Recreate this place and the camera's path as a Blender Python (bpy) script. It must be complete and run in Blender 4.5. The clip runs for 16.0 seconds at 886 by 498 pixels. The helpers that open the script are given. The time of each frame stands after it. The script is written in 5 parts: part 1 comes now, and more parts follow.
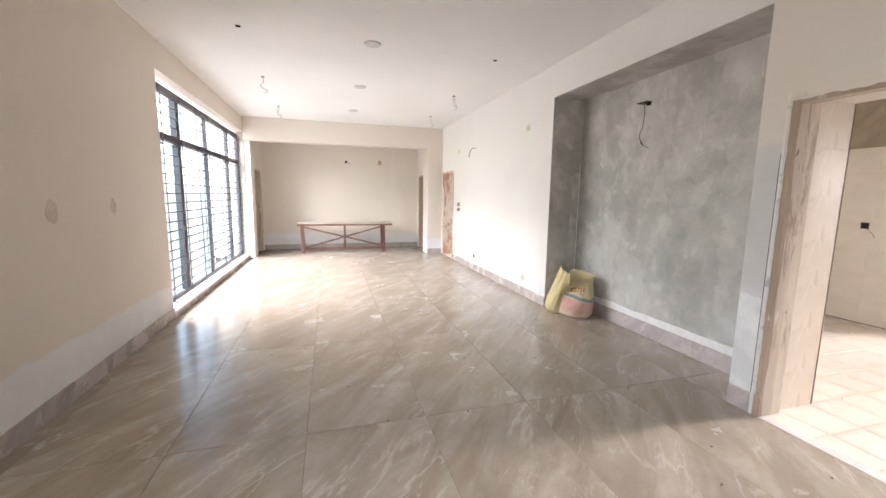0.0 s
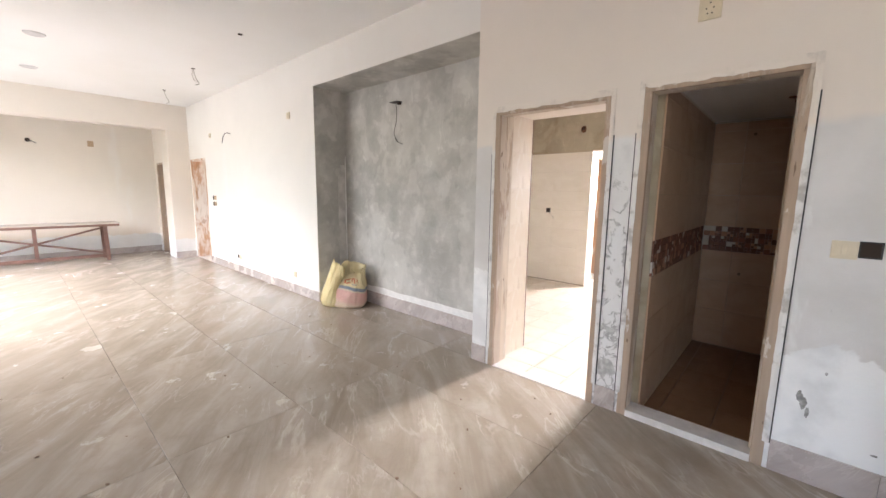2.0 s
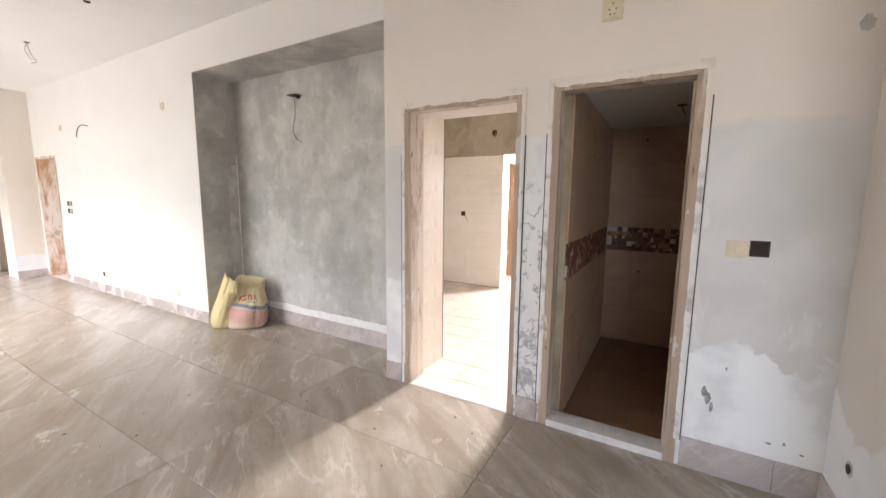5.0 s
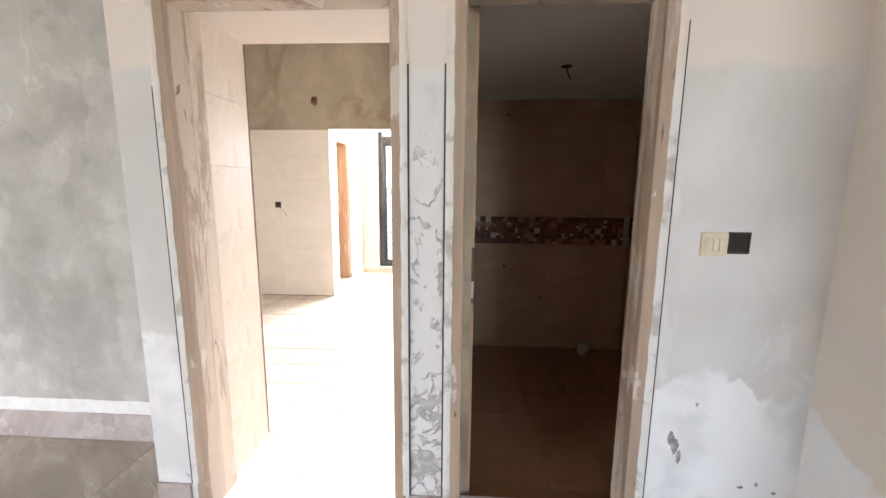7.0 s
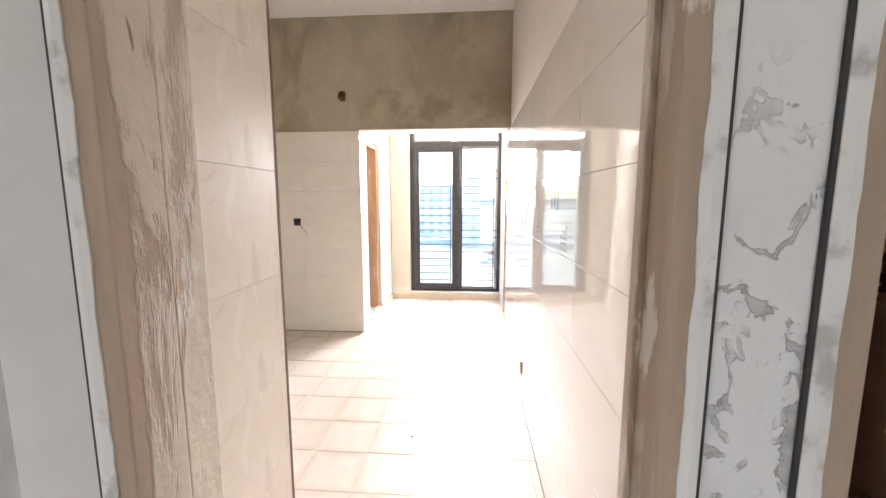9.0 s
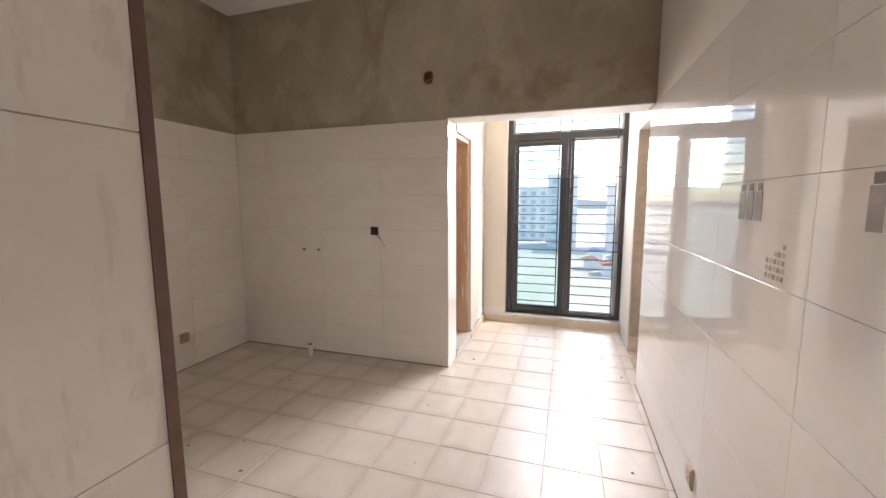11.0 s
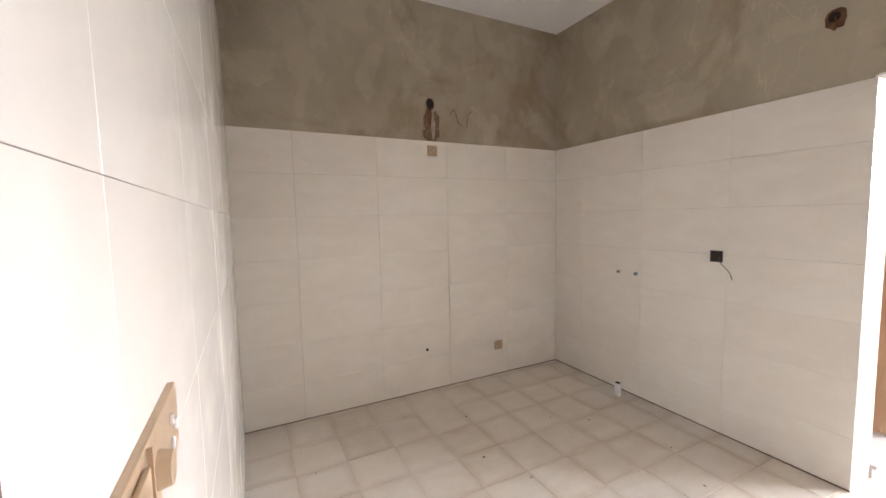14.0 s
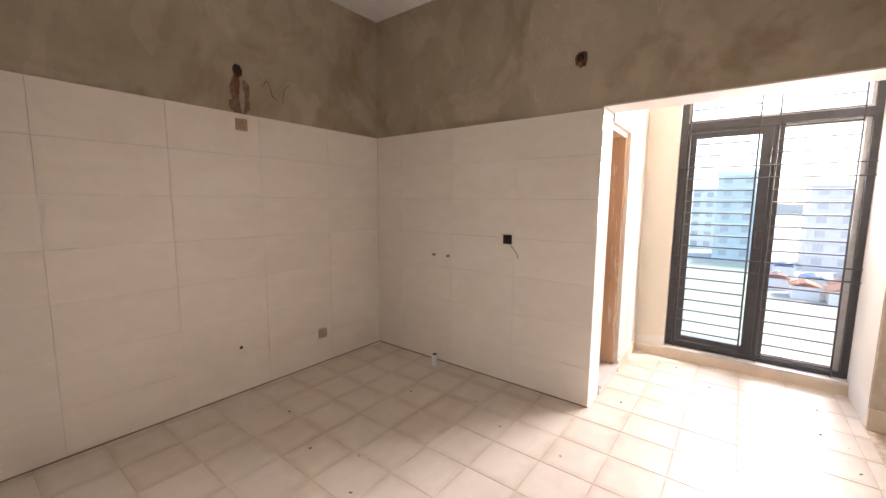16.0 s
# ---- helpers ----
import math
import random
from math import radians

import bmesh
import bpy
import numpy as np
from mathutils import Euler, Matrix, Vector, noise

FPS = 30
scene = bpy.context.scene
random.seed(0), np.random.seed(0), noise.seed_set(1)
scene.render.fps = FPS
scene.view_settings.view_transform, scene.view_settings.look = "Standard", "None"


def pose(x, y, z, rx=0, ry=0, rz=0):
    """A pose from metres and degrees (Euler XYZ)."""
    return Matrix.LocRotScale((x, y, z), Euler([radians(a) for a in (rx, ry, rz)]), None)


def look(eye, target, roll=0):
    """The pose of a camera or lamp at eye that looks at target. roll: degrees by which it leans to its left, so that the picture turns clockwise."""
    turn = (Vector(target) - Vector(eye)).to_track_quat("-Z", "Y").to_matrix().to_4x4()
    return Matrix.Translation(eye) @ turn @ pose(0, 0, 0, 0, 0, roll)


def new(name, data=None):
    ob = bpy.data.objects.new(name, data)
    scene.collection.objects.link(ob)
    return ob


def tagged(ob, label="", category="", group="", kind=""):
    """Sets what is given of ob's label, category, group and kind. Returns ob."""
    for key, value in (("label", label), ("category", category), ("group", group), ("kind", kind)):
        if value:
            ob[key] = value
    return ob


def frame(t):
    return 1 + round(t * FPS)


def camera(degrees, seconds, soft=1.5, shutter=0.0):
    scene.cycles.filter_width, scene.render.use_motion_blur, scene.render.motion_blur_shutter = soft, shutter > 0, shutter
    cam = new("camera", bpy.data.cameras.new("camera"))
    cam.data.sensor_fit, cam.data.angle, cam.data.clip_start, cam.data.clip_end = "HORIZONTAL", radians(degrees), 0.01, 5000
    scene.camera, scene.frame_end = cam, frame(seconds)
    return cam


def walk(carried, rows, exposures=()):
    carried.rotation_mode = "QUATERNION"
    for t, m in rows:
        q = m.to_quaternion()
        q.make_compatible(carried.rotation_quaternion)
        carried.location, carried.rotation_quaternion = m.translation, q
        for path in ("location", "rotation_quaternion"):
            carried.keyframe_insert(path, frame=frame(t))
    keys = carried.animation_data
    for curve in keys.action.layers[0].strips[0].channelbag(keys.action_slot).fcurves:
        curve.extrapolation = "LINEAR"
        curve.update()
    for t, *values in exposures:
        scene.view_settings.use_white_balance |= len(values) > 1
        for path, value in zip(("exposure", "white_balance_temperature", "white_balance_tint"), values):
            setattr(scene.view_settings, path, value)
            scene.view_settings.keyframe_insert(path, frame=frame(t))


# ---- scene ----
cam = camera(97.6, 16.0)
PATH = [
    (0, (-0.071, 0.064, 1.469), (0.489, 1.965, 1.199), 0.8),
    (0.5, (-0.061, 0.061, 1.474), (0.792, 1.849, 1.202), 0.8),
    (1, (-0.01, 0.05, 1.471), (1.101, 1.691, 1.2), 0.6),
    (1.5, (0.041, 0.046, 1.467), (1.354, 1.529, 1.187), 0.5),
    (2, (0.085, 0.044, 1.468), (1.555, 1.368, 1.176), 0.8),
    (2.5, (0.118, 0.042, 1.456), (1.703, 1.226, 1.167), 1.0),
    (3, (0.131, 0.033, 1.463), (1.784, 1.124, 1.185), 0.9),
    (5.5, (0.508, 0.283, 1.464), (2.268, 1.196, 1.202), 0.3),
    (6, (0.729, 0.487, 1.443), (2.602, 1.135, 1.17), 0.4),
    (6.5, (0.94, 0.646, 1.453), (2.885, 1.011, 1.161), 0.3),
    (7, (1.278, 0.745, 1.413), (3.251, 0.852, 1.103), 0.5),
    (7.5, (1.539, 0.856, 1.402), (3.514, 0.775, 1.098), 0.8),
    (8, (1.737, 1.047, 1.424), (3.713, 0.928, 1.14), 0.3),
    (8.5, (1.943, 1.191, 1.422), (3.925, 1.204, 1.152), 0.1),
    (11, (3.012, 1.481, 1.44), (4.903, 2.084, 1.201), -0.2),
    (11.5, (3.17, 1.558, 1.444), (4.946, 2.447, 1.21), -0.6),
    (12, (3.263, 1.618, 1.462), (4.813, 2.865, 1.251), -0.9),
    (12.5, (3.354, 1.631, 1.473), (4.58, 3.2, 1.286), -0.8),
    (13, (3.403, 1.61, 1.478), (4.323, 3.377, 1.308), -0.8),
    (13.5, (3.401, 1.625, 1.487), (4.206, 3.449, 1.32), -1.3),
    (14, (3.387, 1.658, 1.482), (4.28, 3.439, 1.318), -1.2),
    (14.5, (3.391, 1.643, 1.486), (4.46, 3.327, 1.317), -0.8),
    (15, (3.388, 1.650, 1.486), (4.653, 3.194, 1.295), -0.2),
    (15.5, (3.381, 1.649, 1.49), (4.812, 3.029, 1.276), 0.1),
    (16, (3.367, 1.645, 1.477), (4.942, 2.855, 1.238), 0.5),
]
SKY, SUN = 0.13, 1.2
EXPOSURES = [(0.0, 3.3, 6800, 18), (1.5, 3.45, 6800, 18), (3.0, 3.58, 6800, 18), (5.5, 3.55, 6850, 19), (7.0, 3.78, 6700, 17), (8.5, 3.5, 6700, 17), (11.0, 2.35, 6700, 18),
             (12.0, 2.72, 7300, 20), (13.5, 3.15, 6400, 15), (14.5, 3.1, 6200, 15), (16.0, 2.75, 7100, 23)]
walk(cam, [(t, look(eye, target, roll)) for t, eye, target, roll in PATH], EXPOSURES)

# ---- daylight ----
SUN_AZ, SUN_EL = radians(-62), radians(40)      # direction to the sun: angle from +x towards +y, height
world = bpy.data.worlds.new("world")
scene.world = world
world.use_nodes = True
wn = world.node_tree
sky = wn.nodes.new("ShaderNodeTexSky")
sky.sky_type, sky.sun_disc = "NISHITA", False
sky.sun_elevation, sky.sun_rotation = SUN_EL, radians(90) - SUN_AZ
sky.dust_density, sky.air_density, sky.ozone_density = 1.2, 1.0, 0.8
wn.links.new(sky.outputs[0], wn.nodes["Background"].inputs[0])
wn.nodes["Background"].inputs[1].default_value = SKY
sun = bpy.data.lights.new("sun", "SUN")
sun.energy, sun.angle, sun.color = SUN, radians(0.6), (1.0, 0.93, 0.82)
to_sun = Vector((math.cos(SUN_EL) * math.cos(SUN_AZ), math.cos(SUN_EL) * math.sin(SUN_AZ), math.sin(SUN_EL)))
new("sun", sun).matrix_world = look((20 * to_sun)[:], (0, 0, 0))



def sky_lamp(name, watts, at, aim, wide, high, spread=180, tint=(0.99, 0.98, 1.0)):
    """Soft daylight standing in a window's opening."""
    d = bpy.data.lights.new(name, "AREA")
    d.shape, d.size, d.size_y, d.energy, d.color, d.spread = "RECTANGLE", wide, high, watts, tint, radians(spread)
    new(name, d).matrix_world = look(at, aim)


sky_lamp("daylight_hall", 12, (-2.22, 7.4, 1.45), (0, 7.4, 1.15), 5.15, 3.0)
sky_lamp("daylight_hall_high", 340, (-5.0, 7.5, 4.6), (0.6, 7.5, 0.0), 6.4, 2.4)
# lamp at an unseen opening, tinted warm to imitate bounced light
sky_lamp("daylight_back", 1.9, (-2.16, -1.5, 1.45), (0.0, -1.5, 1.3), 2.0, 2.6, tint=(1.0, 0.93, 0.85))
sky_lamp("daylight_nook", 24, (9.6, 0.75, 2.3), (3.3, 2.4, 0.9), 1.7, 2.4, 120)
sky_lamp("daylight_nook_near", 17, (7.95, 1.40, 2.2), (0, 1.55, 1.1), 1.1, 1.2, 130)
# narrow beam added to strengthen the window's spill through the kitchen doorway
sky_lamp("daylight_nook_slant", 2.6, (7.97, 1.40, 2.3), (1.9, 1.45, 0.0), 0.9, 0.5, 26)

# ---- materials ----


class Nodes:
    """A small builder for one procedural material."""

    def __init__(self, name, rough=0.5, metal=0.0):
        self.m = bpy.data.materials.new(name)
        self.m.use_nodes = True
        self.nt = self.m.node_tree
        self.bsdf = self.nt.nodes["Principled BSDF"]
        self.bsdf.inputs["Roughness"].default_value = rough
        self.bsdf.inputs["Metallic"].default_value = metal
        self.co = self.nt.nodes.new("ShaderNodeTexCoord").outputs["Object"]

    def node(self, kind, **ins):
        n = self.nt.nodes.new(kind)
        for key, value in ins.items():
            self.put(n.inputs[key.replace("_", " ")], value)
        return n

    def put(self, socket, value):
        if isinstance(value, bpy.types.NodeSocket):
            self.nt.links.new(value, socket)
        else:
            socket.default_value = value

    def math(self, op, a, b=0.0, c=None):
        n = self.nt.nodes.new("ShaderNodeMath")
        n.operation = op
        for s, v in zip(n.inputs, (a, b) if c is None else (a, b, c)):
            self.put(s, v)
        return n.outputs[0]

    def noise(self, scale, detail=4.0, rough=0.55, at=None, distort=0.0):
        n = self.node("ShaderNodeTexNoise", Scale=scale, Detail=detail, Roughness=rough, Distortion=distort)
        self.nt.links.new(at or self.co, n.inputs["Vector"])
        return n.outputs["Fac"]

    def step(self, value, low, high, out_low=0.0, out_high=1.0):
        n = self.node("ShaderNodeMapRange")
        n.interpolation_type = "SMOOTHSTEP"
        for s, v in zip(n.inputs, (value, low, high, out_low, out_high)):
            self.put(s, v)
        return n.outputs[0]

    def mix(self, fac, a, b):
        n = self.nt.nodes.new("ShaderNodeMix")
        n.data_type = "RGBA"
        self.put(n.inputs[0], fac)
        for s, v in ((n.inputs[6], a), (n.inputs[7], b)):
            self.put(s, (*v, 1.0) if isinstance(v, tuple) and len(v) == 3 else v)
        return n.outputs[2]

    def mapped(self, scale=(1, 1, 1), turn=(0, 0, 0), at=None, shift=None):
        n = self.node("ShaderNodeMapping", Scale=scale, Rotation=turn)
        self.nt.links.new(at or self.co, n.inputs["Vector"])
        if shift is not None:
            self.put(n.inputs["Location"], shift)
        return n.outputs[0]

    def axis(self, n, at=None):
        return self.node("ShaderNodeSeparateXYZ", Vector=at or self.co).outputs[n]

    def random(self):
        return self.node("ShaderNodeObjectInfo").outputs["Random"]

    def island(self):
        return self.node("ShaderNodeNewGeometry").outputs["Random Per Island"]

    def shifted(self, by=37.0):
        """Coordinates that differ from piece to piece."""
        r = self.math("MULTIPLY", self.random(), by)
        v = self.node("ShaderNodeCombineXYZ", X=r, Y=self.math("MULTIPLY", r, 1.7), Z=self.math("MULTIPLY", r, 0.6)).outputs[0]
        a = self.node("ShaderNodeVectorMath")
        a.operation = "ADD"
        self.nt.links.new(self.co, a.inputs[0])
        self.nt.links.new(v, a.inputs[1])
        return a.outputs[0]

    def done(self, color, rough=None, bump=None, height=0.002):
        self.put(self.bsdf.inputs["Base Color"], (*color, 1.0) if isinstance(color, tuple) else color)
        if rough is not None:
            self.put(self.bsdf.inputs["Roughness"], rough)
        if bump is not None:
            b = self.node("ShaderNodeBump", Height=bump, Distance=height)
            self.nt.links.new(b.outputs[0], self.bsdf.inputs["Normal"])
        return self.m


def wall_paint(name, upper, lower, edge, ragged=0.12, patches=0.0):
    """Matt wall paint with a paler primer band up to the height edge, uneven at its rim."""
    n = Nodes(name, 0.75)
    z = n.axis(2)
    rim = n.math("ADD", n.math("MULTIPLY", n.noise(2.2, 3), ragged * 2), edge - ragged)
    band = n.step(n.math("SUBTRACT", rim, z), -0.01, 0.02)
    tone = n.step(n.noise(0.9, 5), 0.3, 0.7)
    a = n.mix(tone, tuple(c * 0.95 for c in upper), upper)
    b = n.mix(n.step(n.noise(3.5, 5), 0.35, 0.7), lower, tuple(c * 0.93 for c in lower))
    col = n.mix(band, a, b)
    smear = n.step(n.noise(1.0, 3, at=n.mapped((2.0, 2.0, 0.5))), 0.62, 0.72)
    col = n.mix(n.math("MULTIPLY", smear, 0.25), col, lower)
    if patches:
        worn = n.step(n.noise(7.0, 6, 0.6, distort=0.8), 0.60 - patches, 0.64 - patches)
        col = n.mix(n.math("MULTIPLY", worn, band), col, (0.34, 0.34, 0.33))
    grit = n.noise(55, 3)
    return n.done(col, n.math("ADD", 0.6, n.math("MULTIPLY", grit, 0.25)), n.math("ADD", grit, n.math("MULTIPLY", n.noise(5, 3), 3.0)), 0.0012)


CREAM, PRIMER = (0.76, 0.69, 0.61), (0.80, 0.795, 0.785)
paint_hall = wall_paint("cream wall paint", CREAM, PRIMER, 0.42)
paint_bright = wall_paint("cream white wall paint", (0.80, 0.77, 0.725), PRIMER, 0.40)
paint_plain = wall_paint("cream paint", (0.76, 0.70, 0.63), (0.76, 0.70, 0.63), -1.0)
patched_end = wall_paint("patched end wall paint", (0.70, 0.63, 0.565), (0.78, 0.775, 0.765), 0.55, 0.3)
paint_nook = wall_paint("pale nook paint", (0.72, 0.67, 0.60), (0.75, 0.73, 0.70), 0.2)


def ceiling_paint():
    n = Nodes("white ceiling paint", 0.85)
    c = n.mix(n.step(n.noise(0.7, 4), 0.3, 0.7), (0.80, 0.79, 0.77), (0.84, 0.83, 0.82))
    return n.done(c, None, n.noise(30, 4), 0.0015)


def door_wall_paint():
    """The paint round the two doorways: cream above, whitewash below with knocked-off cement patches."""
    n = Nodes("patched wall paint", 0.78)
    y, z = n.axis(1), n.axis(2)
    rim = n.math("ADD", n.math("MULTIPLY", n.noise(2.6, 3), 0.12), 1.78)
    band = n.step(n.math("SUBTRACT", rim, z), -0.015, 0.03)
    up = n.mix(n.step(n.noise(1.1, 4), 0.3, 0.7), (0.735, 0.665, 0.60), (0.765, 0.695, 0.63))
    low = n.mix(n.step(n.noise(1.8, 6), 0.35, 0.68), (0.61, 0.59, 0.57), (0.72, 0.70, 0.685))
    col = n.mix(band, up, low)
    rim2 = n.math("ADD", n.math("MULTIPLY", n.noise(2.7, 4, distort=0.9), 0.8), 0.36)
    white = n.step(n.math("SUBTRACT", rim2, z), -0.01, 0.03)
    swipe = n.step(n.noise(3.0, 5, 0.6, at=n.mapped((1, 1.6, 0.45), (0.35, 0, 0)), distort=0.4), 0.60, 0.66)
    col = n.mix(n.math("MULTIPLY", n.math("MULTIPLY", swipe, band), 0.45), col, (0.82, 0.82, 0.81))
    nick = n.step(n.noise(16.0, 5, 0.6, distort=0.5), 0.72, 0.74)
    col = n.mix(n.math("MULTIPLY", n.math("MULTIPLY", nick, band), 0.6), col, (0.40, 0.385, 0.37))
    fresh = n.mix(n.step(n.noise(2.2, 5), 0.45, 0.62), (0.84, 0.84, 0.835), (0.68, 0.68, 0.675))
    col = n.mix(white, col, fresh)
    worn = n.step(n.noise(5.5, 7, 0.62, at=n.mapped((1, 1.2, 0.55)), distort=1.2), 0.66, 0.68)
    chip = n.math("MULTIPLY", worn, n.step(z, 1.0, 0.5))
    col = n.mix(n.math("MULTIPLY", chip, 0.8), col, (0.27, 0.27, 0.26))
    g = n.noise(50, 4)
    return n.done(col, 0.75, n.math("ADD", n.math("MULTIPLY", g, 0.6), n.math("SUBTRACT", n.noise(6, 4), n.math("MULTIPLY", chip, 1.5))), 0.0016)


def pillar_paint():
    """Whitewash flaking off grey cement in a crackled, branching pattern."""
    n = Nodes("flaking whitewash", 0.8)
    z = n.axis(2)
    top = n.step(z, 1.80, 1.85)
    w = n.noise(9.0, 9, 0.62, at=n.mapped((1, 1.0, 0.8)), distort=0.5)
    line = n.math("ABSOLUTE", n.math("SUBTRACT", n.noise(11.0, 4, 0.5, at=n.mapped((1, 1.1, 0.9)), distort=0.7), 0.5))
    crack = n.math("MAXIMUM", n.step(w, 0.555, 0.575), n.math("MULTIPLY", n.step(line, 0.028, 0.012), n.step(n.noise(6.0, 3), 0.42, 0.48)))
    big = n.step(n.noise(4.2, 4, at=n.mapped((1, 1.2, 0.7)), distort=0.5), 0.36, 0.44)
    area = n.math("MULTIPLY", n.math("MULTIPLY", crack, big), n.step(z, 1.65, 1.45))
    stain = n.math("MULTIPLY", n.step(n.noise(4.0, 6), 0.55, 0.7), 0.35)
    base = n.mix(stain, (0.74, 0.73, 0.72), (0.45, 0.44, 0.43))
    col = n.mix(n.math("MULTIPLY", area, 0.8), base, n.mix(n.step(n.noise(30, 4), 0.35, 0.65), (0.30, 0.295, 0.28), (0.50, 0.49, 0.47)))
    col = n.mix(top, col, (0.75, 0.68, 0.615))
    return n.done(col, None, n.math("SUBTRACT", n.noise(40, 4), n.math("MULTIPLY", area, 2.5)), 0.0015)


def cement(name, dark, light, scale=1.6, damp=None):
    n = Nodes(name, 0.85)
    a = n.noise(scale, 7, 0.62)
    b = n.noise(scale * 4.5, 5, 0.6, distort=0.4)
    c = n.mix(n.step(a, 0.33, 0.68), dark, light)
    c = n.mix(n.math("MULTIPLY", n.step(b, 0.48, 0.72), 0.2), c, tuple(min(1.0, v * 1.28) for v in light))
    trowel = n.noise(2.2, 3, 0.5, at=n.mapped((1.4, 1.3, 0.9), (0.5, 0, 0)), distort=0.3)
    c = n.mix(n.math("MULTIPLY", n.step(trowel, 0.55, 0.59), 0.3), c, tuple(min(1.0, v * 1.22) for v in light))
    patch = n.noise(scale * 2.0, 5, 0.6, distort=0.25)
    c = n.mix(n.math("MULTIPLY", n.step(patch, 0.58, 0.61), 0.22), c, tuple(min(1.0, v * 1.35) for v in light))
    c = n.mix(n.math("MULTIPLY", n.step(patch, 0.40, 0.36), 0.25), c, tuple(v * 0.85 for v in dark))
    line = n.math("ABSOLUTE", n.math("SUBTRACT", n.noise(1.7, 4, 0.5, n.mapped((1, 1.0, 0.35), (0.4, 0, 0)), 0.8), 0.5))
    c = n.mix(n.math("MULTIPLY", n.math("MULTIPLY", n.step(line, 0.004, 0.0), n.step(a, 0.45, 0.6)), 0.22), c, tuple(min(1.0, v * 1.7) for v in light))
    if damp:
        wet = n.step(n.noise(1.1, 6, 0.65, distort=0.7), 0.50, 0.66)
        c = n.mix(n.math("MULTIPLY", wet, 0.75), c, damp)
    return n.done(c, None, n.math("ADD", n.noise(45, 4), n.math("MULTIPLY", b, 2)), 0.002)


cement_grey = cement("grey cement render", (0.375, 0.36, 0.33), (0.54, 0.525, 0.49), 1.9)
cement_olive = cement("olive grey cement render", (0.37, 0.315, 0.225), (0.45, 0.395, 0.295), 0.9, (0.29, 0.22, 0.14))


def slab_marble(name, dark, light, vein, rough=0.16):
    """Polished slab: soft clouds, feathered pale veins running one way, and a few tan ones."""
    n = Nodes(name, rough)
    at = n.shifted(23.0)
    turned = n.mapped((0.48, 1.9, 1.0), (0, 0, 0), n.mapped((1, 1, 1), (0, 0, radians(-52)), at))
    cloud = n.noise(1.9, 7, 0.62, turned, 0.9)
    mottle = n.noise(13.0, 5, 0.65, at, 0.6)

    def ridge(scale, level, width, warp, gate, low, high):
        line = n.math("ABSOLUTE", n.math("SUBTRACT", n.noise(scale, 7, 0.58, turned, warp), level))
        return n.math("MULTIPLY", n.step(line, width, 0.0), n.step(n.noise(gate, 3, 0.5, at), low, high))

    c = n.mix(n.step(cloud, 0.32, 0.68), dark, light)
    c = n.mix(n.math("MULTIPLY", n.step(mottle, 0.45, 0.75), 0.22), c, tuple(v * 0.78 for v in dark))
    c = n.mix(n.math("MULTIPLY", ridge(1.5, 0.46, 0.07, 0.9, 1.9, 0.48, 0.66), 0.32), c, tuple(v * 0.72 for v in dark))
    c = n.mix(n.math("MULTIPLY", n.step(cloud, 0.55, 0.80), 0.16), c, vein)
    c = n.mix(n.math("MULTIPLY", ridge(1.1, 0.5, 0.02, 0.7, 1.5, 0.42, 0.60), 0.40), c, vein)
    c = n.mix(n.math("MULTIPLY", ridge(2.2, 0.53, 0.018, 0.9, 2.3, 0.45, 0.62), 0.30), c, vein)
    return n.done(c, n.math("ADD", rough - 0.03, n.math("MULTIPLY", n.step(n.noise(2.5, 6, 0.65, at), 0.35, 0.75), 0.12)))


floor_marble = slab_marble("polished greige marble tile", (0.31, 0.26, 0.205), (0.43, 0.375, 0.31), (0.66, 0.60, 0.53), 0.20)
skirt_marble = slab_marble("pale veined marble skirting", (0.42, 0.36, 0.335), (0.52, 0.46, 0.43), (0.66, 0.60, 0.57), 0.25)


def ceramic(name, base, cloud, rough, dirt=(0.45, 0.36, 0.27), dirty=0.25, rim=None):
    """Glazed tile with faint clouds, dust, and, with rim given, grime gathered along the tile's edges."""
    n = Nodes(name, rough)
    at = n.shifted(19.0)
    c = n.mix(n.step(n.noise(3.0, 5, 0.6, n.mapped((1, 2.2, 1), (0, 0, 0.6), at), 0.8), 0.35, 0.7), base, cloud)
    tone = n.math("MULTIPLY", n.random(), 0.06)
    c = n.mix(tone, c, dirt)
    grime = n.step(n.noise(2.2, 7, 0.65, at), 0.45, 0.8)
    c = n.mix(n.math("MULTIPLY", grime, dirty), c, dirt)
    if rim:
        half, width = rim
        u = n.math("SUBTRACT", half, n.math("ABSOLUTE", n.axis(0)))
        v = n.math("SUBTRACT", half, n.math("ABSOLUTE", n.axis(1)))
        near = n.math("ADD", n.math("MINIMUM", u, v), n.math("MULTIPLY", n.math("SUBTRACT", n.noise(9, 4, at=at), 0.5), 0.05))
        uneven = n.step(n.noise(1.1, 3, at=at), 0.35, 0.65, 0.10, 0.42)
        c = n.mix(n.math("MULTIPLY", n.step(near, width, 0.0), uneven), c, dirt)
    r = n.math("ADD", rough, n.math("MULTIPLY", grime, 0.2 * min(1.0, dirty * 8)))
    return n.done(c, r, n.noise(4.0, 2, at=at), 0.0005)


tile_wall = ceramic("cream glazed wall tile", (0.81, 0.755, 0.675), (0.85, 0.80, 0.725), 0.13, dirty=0.08)


